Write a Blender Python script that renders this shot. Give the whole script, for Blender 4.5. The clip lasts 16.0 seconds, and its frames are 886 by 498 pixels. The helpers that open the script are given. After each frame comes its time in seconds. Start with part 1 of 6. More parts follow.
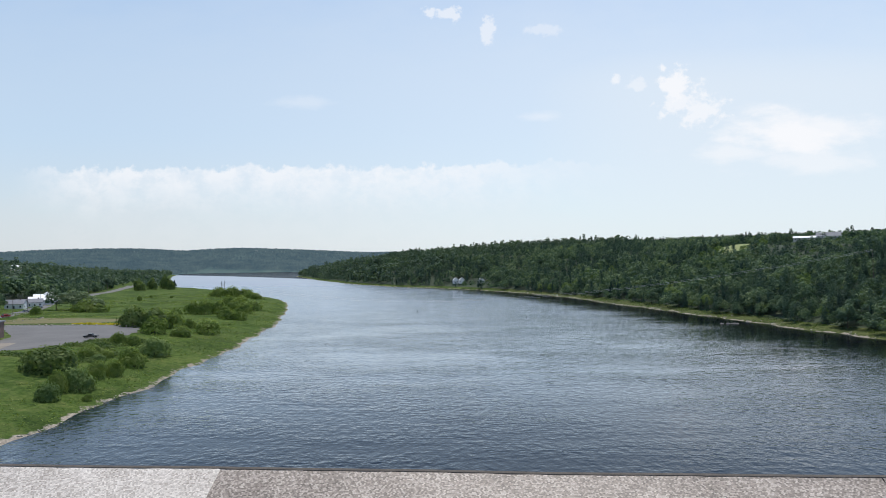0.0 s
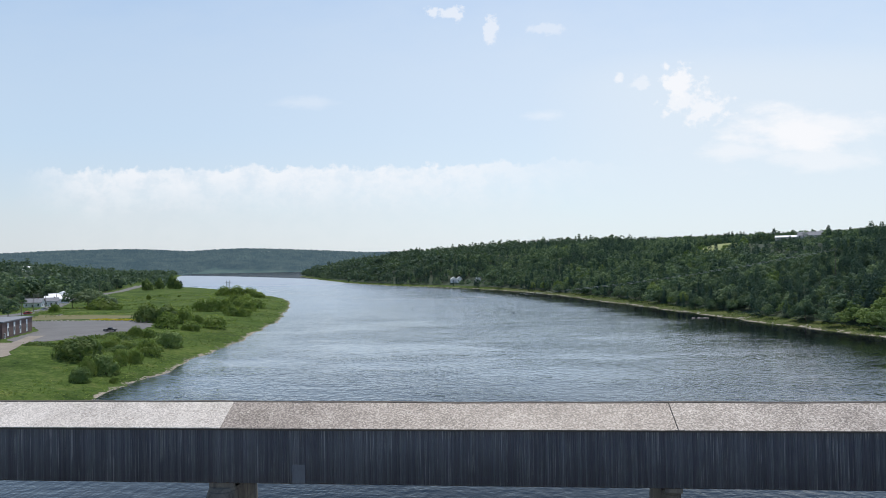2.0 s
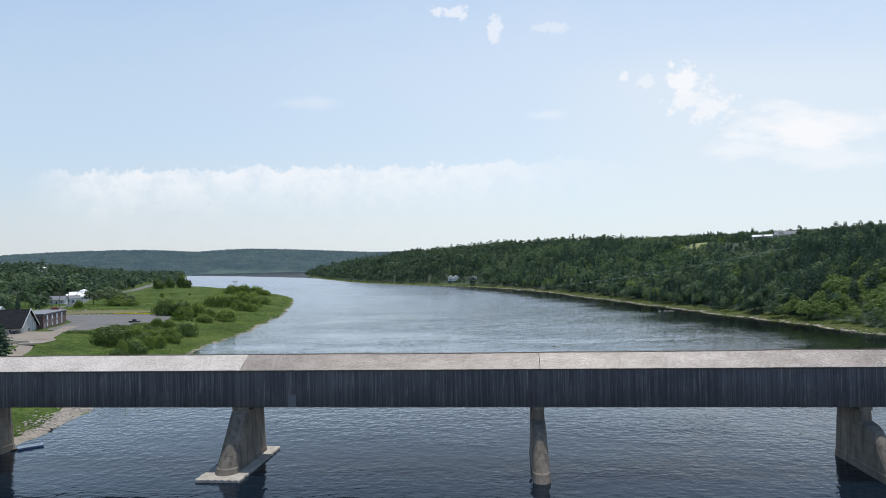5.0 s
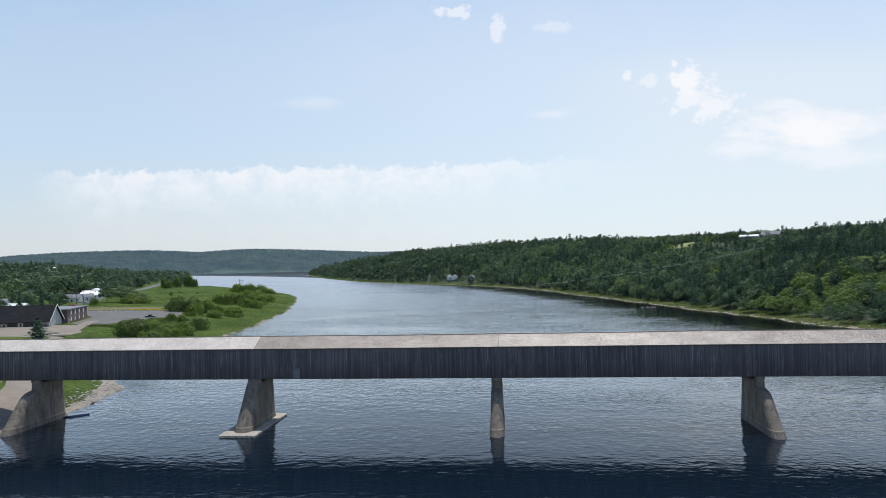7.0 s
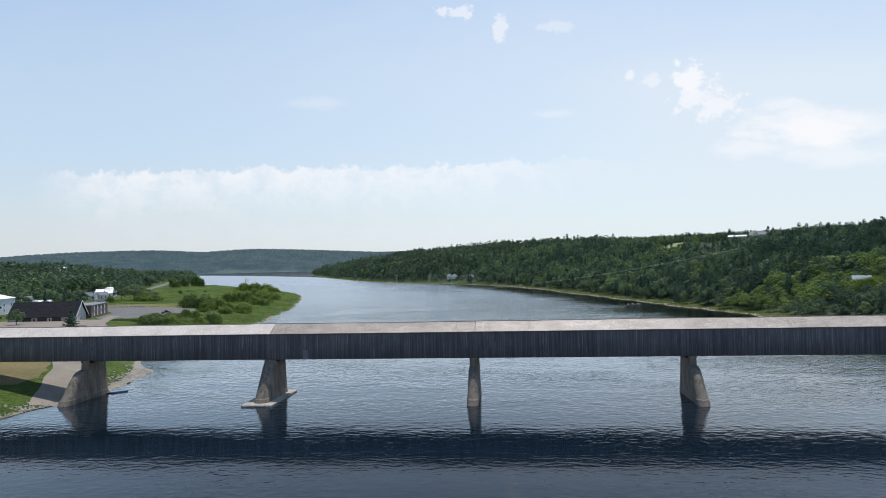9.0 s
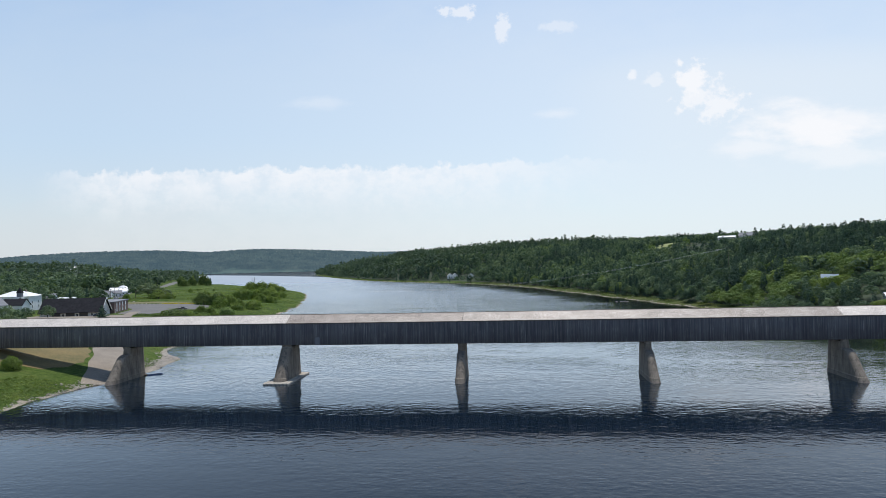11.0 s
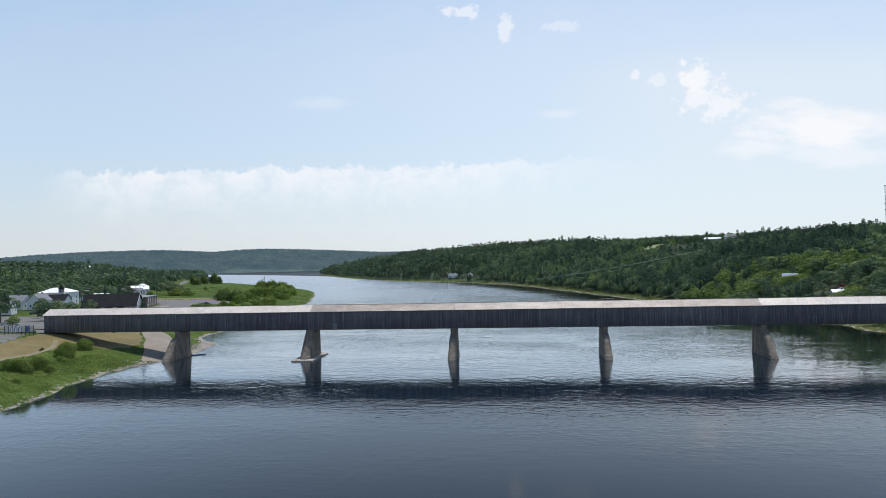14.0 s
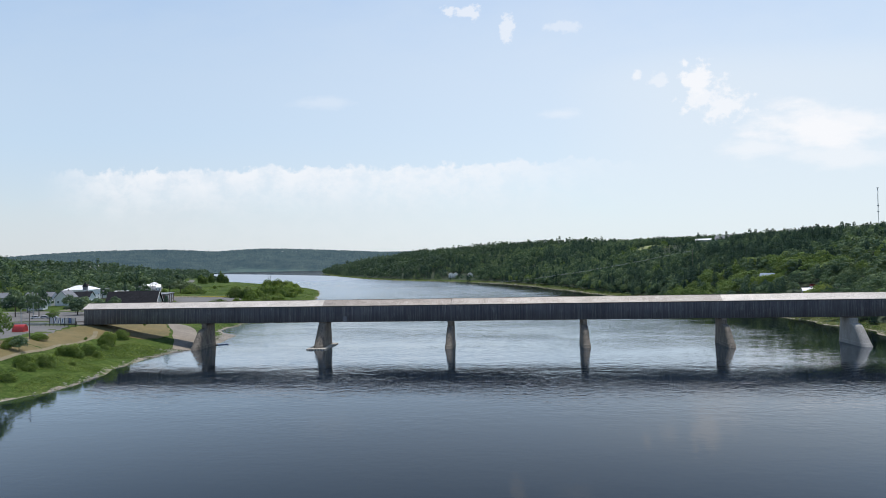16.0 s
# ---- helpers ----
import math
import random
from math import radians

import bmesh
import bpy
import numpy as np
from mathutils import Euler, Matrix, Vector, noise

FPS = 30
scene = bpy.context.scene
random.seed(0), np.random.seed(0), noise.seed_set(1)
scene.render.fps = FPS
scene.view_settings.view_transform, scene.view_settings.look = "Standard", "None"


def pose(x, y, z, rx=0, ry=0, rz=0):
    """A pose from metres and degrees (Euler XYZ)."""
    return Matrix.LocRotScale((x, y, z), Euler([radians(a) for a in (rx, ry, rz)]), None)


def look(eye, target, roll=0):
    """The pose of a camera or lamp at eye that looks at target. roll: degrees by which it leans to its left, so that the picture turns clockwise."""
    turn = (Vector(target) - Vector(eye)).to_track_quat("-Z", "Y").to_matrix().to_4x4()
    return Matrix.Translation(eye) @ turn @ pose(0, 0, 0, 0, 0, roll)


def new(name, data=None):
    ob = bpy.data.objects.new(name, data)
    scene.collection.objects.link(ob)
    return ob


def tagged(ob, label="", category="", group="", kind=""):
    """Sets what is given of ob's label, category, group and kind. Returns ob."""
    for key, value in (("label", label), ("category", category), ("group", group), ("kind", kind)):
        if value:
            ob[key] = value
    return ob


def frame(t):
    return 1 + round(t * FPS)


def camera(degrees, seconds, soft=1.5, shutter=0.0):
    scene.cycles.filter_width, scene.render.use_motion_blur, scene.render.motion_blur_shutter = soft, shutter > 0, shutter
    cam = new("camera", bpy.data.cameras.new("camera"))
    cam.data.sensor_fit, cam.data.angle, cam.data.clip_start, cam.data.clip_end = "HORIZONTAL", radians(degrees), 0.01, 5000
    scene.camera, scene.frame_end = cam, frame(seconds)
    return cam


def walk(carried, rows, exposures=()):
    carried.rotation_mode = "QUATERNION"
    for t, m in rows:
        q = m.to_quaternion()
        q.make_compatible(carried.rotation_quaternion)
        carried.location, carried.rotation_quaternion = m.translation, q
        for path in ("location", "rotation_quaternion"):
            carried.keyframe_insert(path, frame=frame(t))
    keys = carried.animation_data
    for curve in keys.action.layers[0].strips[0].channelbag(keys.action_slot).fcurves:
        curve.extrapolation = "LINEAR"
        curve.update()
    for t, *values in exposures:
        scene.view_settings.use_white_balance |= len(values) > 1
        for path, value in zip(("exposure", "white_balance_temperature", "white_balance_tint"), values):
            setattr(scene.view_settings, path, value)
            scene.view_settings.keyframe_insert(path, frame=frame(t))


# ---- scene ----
# ---- camera: a drone that draws back from the bridge ----
cam = camera(69.28, 16.0, soft=0.5)
EXPOSURES = [(0.0, 0.0), (16.0, 0.0)]
PATH = [  # seconds, eye, yaw, pitch, roll
    (0.0, 26.70, -51.35, 37.49, 4.714, 1.134, -0.857),
    (1.0, 31.98, -64.71, 37.50, 4.878, 1.118, -0.963),
    (2.0, 37.18, -77.69, 37.40, 5.037, 1.104, -1.058),
    (3.0, 42.23, -90.42, 37.21, 5.193, 1.093, -1.141),
    (4.0, 47.08, -103.02, 36.97, 5.342, 1.084, -1.213),
    (5.0, 51.68, -115.59, 36.71, 5.487, 1.077, -1.274),
    (6.0, 56.01, -128.23, 36.44, 5.625, 1.071, -1.323),
    (7.0, 60.04, -141.02, 36.19, 5.756, 1.067, -1.362),
    (8.0, 63.76, -154.00, 35.97, 5.880, 1.065, -1.389),
    (9.0, 67.17, -167.22, 35.79, 5.996, 1.064, -1.406),
    (10.0, 70.29, -180.71, 35.66, 6.104, 1.063, -1.411),
    (11.0, 73.15, -194.48, 35.57, 6.203, 1.063, -1.406),
    (12.0, 75.78, -208.51, 35.52, 6.293, 1.064, -1.391),
    (13.0, 78.23, -222.79, 35.50, 6.373, 1.066, -1.365),
    (14.0, 80.56, -237.28, 35.49, 6.442, 1.067, -1.328),
    (15.0, 82.86, -251.93, 35.49, 6.501, 1.068, -1.281),
    (16.0, 85.19, -266.65, 35.46, 6.548, 1.069, -1.224),
]
walk(cam, [(t, pose(x, y, z, 90 + p, 0, a) @ pose(0, 0, 0, 0, 0, r)) for t, x, y, z, a, p, r in PATH], EXPOSURES)

# ---- world, sun ----
SUN_EL, SUN_AZ = 71.0, -12.0          # degrees; the azimuth is counted from +y towards -x
world = bpy.data.worlds.new("sky")
scene.world = world
world.use_nodes = True
WN, WL = world.node_tree.nodes, world.node_tree.links
WN.clear()


def wmath(op, a, b=None, clamp=False):
    n = WN.new("ShaderNodeMath")
    n.operation, n.use_clamp = op, clamp
    for i, v in enumerate((a, b)):
        if v is None:
            continue
        if isinstance(v, (int, float)):
            n.inputs[i].default_value = v
        else:
            WL.new(v, n.inputs[i])
    return n.outputs[0]


def wramp(v, lo, hi, a=0.0, b=1.0):
    n = WN.new("ShaderNodeMapRange")
    n.interpolation_type = "SMOOTHSTEP"
    WL.new(v, n.inputs[0])
    for i, x in enumerate((lo, hi, a, b)):
        n.inputs[i + 1].default_value = x
    return n.outputs[0]


sky = WN.new("ShaderNodeTexSky")
sky.sky_type, sky.sun_disc = "NISHITA", False
sky.sun_elevation, sky.sun_rotation = radians(SUN_EL), radians(-SUN_AZ)
sky.air_density, sky.dust_density, sky.ozone_density, sky.altitude = 1.15, 0.6, 1.6, 80
coord = WN.new("ShaderNodeTexCoord")
turn = WN.new("ShaderNodeVectorRotate")
turn.rotation_type = "Z_AXIS"
turn.inputs["Angle"].default_value = radians(-5.7)
WL.new(coord.outputs["Generated"], turn.inputs[0])
sep = WN.new("ShaderNodeSeparateXYZ")
WL.new(turn.outputs[0], sep.inputs[0])
fwd = wmath("MAXIMUM", wmath("ABSOLUTE", sep.outputs[1]), 0.05)      # the haze lies all round
su = wmath("DIVIDE", sep.outputs[0], fwd)
sv = wmath("DIVIDE", sep.outputs[2], fwd)
plane = WN.new("ShaderNodeCombineXYZ")
WL.new(su, plane.inputs[0]), WL.new(sv, plane.inputs[1])


def wnoise(scale, detail, rough=0.6, stretch=1.0):
    m = WN.new("ShaderNodeMapping")
    m.inputs["Scale"].default_value = (1, stretch, 1)
    WL.new(plane.outputs[0], m.inputs[0])
    n = WN.new("ShaderNodeTexNoise")
    n.inputs["Scale"].default_value, n.inputs["Detail"].default_value = scale, detail
    n.inputs["Roughness"].default_value = rough
    WL.new(m.outputs[0], n.inputs[0])
    return n.outputs[0]


puff = wnoise(26, 5, 0.62, 1.2)
soft = wnoise(9, 5, 0.6, 2.2)
curl = wnoise(38, 5, 0.6, 1.1)
cover = None


def cloud(u, v, ru, rv, dense, edge, kind):
    """One cloud about a direction: an oval, its edge broken by noise."""
    global cover
    a = wmath("DIVIDE", wmath("SUBTRACT", su, u), ru)
    b = wmath("DIVIDE", wmath("SUBTRACT", sv, v), rv)
    d = wmath("SQRT", wmath("ADD", wmath("MULTIPLY", a, a), wmath("MULTIPLY", b, b)))
    d = wmath("ADD", d, wmath("MULTIPLY", wmath("SUBTRACT", kind, 0.5), edge))
    m = wramp(d, 1.0, 0.35 if kind is curl else 0.1, 0.0, dense)
    cover = m if cover is None else wmath("MAXIMUM", cover, m)


for u, v, ru, rv, dense, edge, kind in (
        (0.388, 0.272, 0.030, 0.036, 0.8, 3.4, curl), (0.425, 0.232, 0.050, 0.026, 0.65, 3.8, curl), (0.398, 0.248, 0.045, 0.034, 0.65, 3.4, curl), (0.368, 0.300, 0.010, 0.010, 0.7, 2.8, curl),
        (0.292, 0.280, 0.011, 0.011, 0.6, 2.8, curl), (0.326, 0.276, 0.020, 0.014, 0.4, 3.4, curl),
        (0.560, 0.196, 0.13, 0.048, 0.85, 2.6, soft), (0.62, 0.205, 0.12, 0.028, 0.7, 2.4, soft), (0.47, 0.164, 0.12, 0.020, 0.5, 2.6, soft), (0.60, 0.150, 0.15, 0.030, 0.45, 2.6, soft),
        (0.026, 0.390, 0.034, 0.012, 0.55, 4.2, curl), (0.094, 0.366, 0.014, 0.022, 0.5, 4.6, curl),
        (0.180, 0.362, 0.036, 0.012, 0.30, 3.0, curl), (0.175, 0.226, 0.05, 0.012, 0.3, 2.6, soft), (-0.20, 0.252, 0.06, 0.012, 0.22, 2.6, soft)):
    cloud(u, v, ru, rv, dense, edge, kind)
# the long bank of cumulus over the hills, with heaped tops, and the pale haze under it
heap = wnoise(8, 2, 0.5, 0.0)
knobs = wnoise(30, 2, 0.5, 1.0)
crisp = wnoise(85, 3, 0.6, 1.0)
bank_top = wmath("ADD", wmath("MULTIPLY", wmath("SUBTRACT", knobs, 0.5), 0.034), wmath("ADD", wmath("MULTIPLY", wmath("SUBTRACT", heap, 0.5), 0.03), wmath("MULTIPLY", wmath("SUBTRACT", crisp, 0.5), 0.022)))
under = wmath("SUBTRACT", wmath("ADD", 0.153, bank_top), sv)      # how far below the tops
bank = wmath("MULTIPLY", wramp(under, -0.001, 0.008), wramp(under, 0.0, 0.085, 0.72, 0.10))
span = wmath("MULTIPLY", wramp(su, -0.66, -0.52), wramp(su, 0.36, -0.06))
bank = wmath("MULTIPLY", wmath("MULTIPLY", bank, span), wramp(puff, 0.34, 0.6, 0.5, 1.0))
cover = wmath("MAXIMUM", cover, bank)
drift = wmath("ADD", sv, wmath("MULTIPLY", wmath("SUBTRACT", soft, 0.5), 0.10))
veil = wmath("MAXIMUM", wramp(drift, 0.38, 0.03, 0.0, 0.84), wramp(drift, 0.80, 0.26, 0.0, 0.72))
bright = wramp(su, -0.70, 0.45, 0.0, 0.86)
veil = wmath("MAXIMUM", veil, wmath("MULTIPLY", bright, wramp(sv, 0.52, 0.26)))

mix1 = WN.new("ShaderNodeMix")
mix1.data_type = "RGBA"
WL.new(veil, mix1.inputs[0])
tint = WN.new("ShaderNodeMix")
tint.data_type, tint.blend_type = "RGBA", "MULTIPLY"
tint.inputs[0].default_value = 1.0
tint.inputs[7].default_value = (0.88, 1.08, 1.21, 1)
WL.new(sky.outputs[0], tint.inputs[6])
WL.new(tint.outputs[2], mix1.inputs[6])
haze = WN.new("ShaderNodeMix")
haze.data_type = "RGBA"
WL.new(wramp(su, -0.65, 0.4), haze.inputs[0])
low_haze = WN.new("ShaderNodeMix")      # bluish higher up, faintly lavender near the hills
low_haze.data_type = "RGBA"
WL.new(wramp(sv, 0.22, 0.08), low_haze.inputs[0])
low_haze.inputs[6].default_value, low_haze.inputs[7].default_value = (4.95, 5.78, 6.7, 1), (5.35, 5.66, 6.15, 1)
WL.new(low_haze.outputs[2], haze.inputs[6])
haze.inputs[7].default_value = (6.25, 6.80, 7.35, 1)
WL.new(haze.outputs[2], mix1.inputs[7])
mix2 = WN.new("ShaderNodeMix")
mix2.data_type = "RGBA"
WL.new(cover, mix2.inputs[0])
WL.new(mix1.outputs[2], mix2.inputs[6])
mix2.inputs[7].default_value = (7.75, 7.75, 7.95, 1)
back = WN.new("ShaderNodeBackground")
back.inputs[1].default_value = 0.125
WL.new(mix2.outputs[2], back.inputs[0])
wout = WN.new("ShaderNodeOutputWorld")
WL.new(back.outputs[0], wout.inputs[0])

sun = new("sun", bpy.data.lights.new("sun", "SUN"))
sun.data.energy, sun.data.angle, sun.data.color = 4.0, radians(0.6), (1.0, 0.95, 0.88)
sdir = Vector((-math.sin(radians(SUN_AZ)) * math.cos(radians(SUN_EL)), math.cos(radians(SUN_AZ)) * math.cos(radians(SUN_EL)), math.sin(radians(SUN_EL))))
sun.matrix_world = look(Vector((0, 60, 200)), Vector((0, 60, 200)) - sdir)

# ---- materials ----
def material(name):
    m = bpy.data.materials.new(name)
    m.use_nodes = True
    return m, m.node_tree.nodes, m.node_tree.links, m.node_tree.nodes["Principled BSDF"]


def tex(nodes, links, scale, detail=4.0, rough=0.55, stretch=(1, 1, 1), space="Object", vec=None):
    m = nodes.new("ShaderNodeMapping")
    m.inputs["Scale"].default_value = stretch
    if vec is None:
        vec = nodes.new("ShaderNodeNewGeometry").outputs["Position"] if space == "World" else nodes.new("ShaderNodeTexCoord").outputs["Object"]
    links.new(vec, m.inputs[0])
    n = nodes.new("ShaderNodeTexNoise")
    n.inputs["Scale"].default_value, n.inputs["Detail"].default_value, n.inputs["Roughness"].default_value = scale, detail, rough
    links.new(m.outputs[0], n.inputs[0])
    return n.outputs[0]


def ramp(nodes, links, fac, stops):
    r = nodes.new("ShaderNodeValToRGB")
    el = r.color_ramp.elements
    while len(el) < len(stops):
        el.new(0.5)
    for e, (p, c) in zip(el, stops):
        e.position, e.color = p, (*c, 1)
    links.new(fac, r.inputs[0])
    return r.outputs[0]


def mixc(nodes, links, fac, a, b, mode="MIX"):
    n = nodes.new("ShaderNodeMix")
    n.data_type, n.blend_type = "RGBA", mode
    for i, v in ((0, fac), (6, a), (7, b)):
        if isinstance(v, (int, float)):
            n.inputs[i].default_value = v
        elif isinstance(v, tuple):
            n.inputs[i].default_value = (*v, 1)
        else:
            links.new(v, n.inputs[i])
    return n.outputs[2]


def mth(nodes, links, op, a, b=0.0, clamp=False):
    n = nodes.new("ShaderNodeMath")
    n.operation, n.use_clamp = op, clamp
    for i, v in enumerate((a, b)):
        if isinstance(v, (int, float)):
            n.inputs[i].default_value = v
        else:
            links.new(v, n.inputs[i])
    return n.outputs[0]


def rng(nodes, links, v, lo, hi, a=0.0, b=1.0):
    n = nodes.new("ShaderNodeMapRange")
    n.interpolation_type = "SMOOTHSTEP"
    links.new(v, n.inputs[0])
    for i, x in enumerate((lo, hi, a, b)):
        n.inputs[i + 1].default_value = x
    return n.outputs[0]


def bump(nodes, links, bsdf, height, strength, distance):
    b = nodes.new("ShaderNodeBump")
    b.inputs["Strength"].default_value, b.inputs["Distance"].default_value = strength, distance
    links.new(height, b.inputs["Height"])
    links.new(b.outputs[0], bsdf.inputs["Normal"])


def simple(name, dark, light, scale=2.0, rough=0.8, grain=14.0, relief=0.01, metal=0.0, stretch=(1, 1, 1)):
    """Two tones at a large scale, fine grain over them, and a little relief."""
    m, n, l, b = material(name)
    c = ramp(n, l, tex(n, l, scale, 4, 0.6, stretch), [(0.3, dark), (0.7, light)])
    g = tex(n, l, grain, 3, 0.6, stretch)
    c = mixc(n, l, 0.35, c, ramp(n, l, g, [(0.3, tuple(0.6 * v for v in dark)), (0.7, tuple(min(1, 1.2 * v) for v in light))]))
    l.new(c, b.inputs["Base Color"])
    b.inputs["Roughness"].default_value, b.inputs["Metallic"].default_value = rough, metal
    if relief:
        bump(n, l, b, g, 0.5, relief)
    return m


def leafy(name, dark, mid, light, through_light=0.28, patch=0.09):
    m, n, l, b = material(name)
    geo = n.new("ShaderNodeNewGeometry")
    big = tex(n, l, patch, 3, 0.6, (1, 1, 1), "World")
    f = mth(n, l, "ADD", mth(n, l, "MULTIPLY", big, 0.86), mth(n, l, "MULTIPLY", geo.outputs["Random Per Island"], 0.08))
    c = ramp(n, l, f, [(0.33, dark), (0.47, mid), (0.62, light)])
    l.new(c, b.inputs["Base Color"])
    b.inputs["Roughness"].default_value = 0.75
    b.inputs["Specular IOR Level"].default_value = 0.15
    t = n.new("ShaderNodeBsdfTranslucent")
    l.new(mixc(n, l, 1.0, c, (1.0, 1.12, 0.55), "MULTIPLY"), t.inputs[0])
    s = n.new("ShaderNodeMixShader")
    s.inputs[0].default_value = through_light
    l.new(b.outputs[0], s.inputs[1]), l.new(t.outputs[0], s.inputs[2])
    l.new(s.outputs[0], n["Material Output"].inputs[0])
    return m


LEAF = leafy("broad_leaves", (0.046, 0.078, 0.056), (0.104, 0.154, 0.094), (0.205, 0.262, 0.138), 0.30, 0.10)
LEAF_BRIGHT = leafy("bright_leaves", (0.094, 0.146, 0.050), (0.155, 0.216, 0.072), (0.230, 0.288, 0.104), 0.30, 0.10)
LEAF_BUSH = leafy("bush_leaves", (0.100, 0.150, 0.042), (0.170, 0.228, 0.064), (0.250, 0.300, 0.094), 0.48, 0.15)
LEAF_THICKET = leafy("thicket_leaves", (0.062, 0.098, 0.036), (0.110, 0.156, 0.052), (0.180, 0.222, 0.078), 0.42, 0.15)
LEAF_WEED = leafy("weed_leaves", (0.110, 0.156, 0.042), (0.168, 0.222, 0.062), (0.250, 0.298, 0.092), 0.4, 0.12)
# distance haze put into the leaf colour: paler and bluer, for the distant woods
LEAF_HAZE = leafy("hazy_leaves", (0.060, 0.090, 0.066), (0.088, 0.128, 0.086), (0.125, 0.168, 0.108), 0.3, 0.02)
NEEDLE = leafy("needles", (0.030, 0.056, 0.044), (0.056, 0.094, 0.066), (0.100, 0.148, 0.092), 0.22, 0.115)
BARK = simple("bark", (0.05, 0.04, 0.032), (0.13, 0.11, 0.09), 3, 0.9, 20, 0.02)


def ground_material():
    m, n, l, b = material("meadow")
    geo = n.new("ShaderNodeNewGeometry")
    z = n.new("ShaderNodeSeparateXYZ")
    l.new(geo.outputs["Position"], z.inputs[0])
    big = tex(n, l, 0.03, 5, 0.62, (1, 1, 1), "World")
    mid = tex(n, l, 0.22, 5, 0.65, (1, 1, 1), "World")
    fine = tex(n, l, 1.8, 4, 0.65, (1, 1, 1), "World")
    tuft = tex(n, l, 0.7, 4, 0.7, (1, 1, 1), "World")
    f = mth(n, l, "ADD", mth(n, l, "MULTIPLY", mid, 0.45), mth(n, l, "ADD", mth(n, l, "MULTIPLY", big, 0.3), mth(n, l, "MULTIPLY", tuft, 0.25)))
    g = ramp(n, l, f, [(0.40, (0.026, 0.052, 0.011)), (0.46, (0.052, 0.092, 0.018)), (0.52, (0.082, 0.122, 0.031)), (0.58, (0.120, 0.140, 0.046)), (0.65, (0.168, 0.156, 0.060))])
    g = mixc(n, l, 0.5, g, ramp(n, l, mth(n, l, "ADD", mth(n, l, "MULTIPLY", fine, 0.5), mth(n, l, "MULTIPLY", tuft, 0.5)), [(0.40, (0.018, 0.038, 0.009)), (0.60, (0.102, 0.144, 0.031))]))
    g = mixc(n, l, 1.0, g, ramp(n, l, tex(n, l, 0.045, 4, 0.6, (1, 1, 1), "World"), [(0.36, (0.60, 0.64, 0.62)), (0.52, (0.95, 0.95, 0.95)), (0.66, (1.15, 1.06, 1.1))]), "MULTIPLY")
    stone = ramp(n, l, tex(n, l, 2.6, 5, 0.7, (1, 1, 1), "World"), [(0.3, (0.10, 0.088, 0.070)), (0.5, (0.29, 0.25, 0.20)), (0.7, (0.45, 0.40, 0.33))])
    edge = mth(n, l, "ADD", z.outputs[2], mth(n, l, "MULTIPLY", mth(n, l, "SUBTRACT", mid, 0.50), 3.6))
    olive = ramp(n, l, tuft, [(0.38, (0.040, 0.050, 0.018)), (0.5, (0.075, 0.084, 0.032)), (0.62, (0.130, 0.122, 0.056))])
    g = mixc(n, l, rng(n, l, z.outputs[0], 0.0, 60.0, 0.0, 0.65), g, olive)
    c = mixc(n, l, rng(n, l, edge, 0.0, 0.35), stone, g)
    l.new(c, b.inputs["Base Color"])
    b.inputs["Roughness"].default_value = 0.95
    b.inputs["Specular IOR Level"].default_value = 0.06
    bump(n, l, b, mth(n, l, "ADD", fine, mid), 0.7, 0.5)
    return m


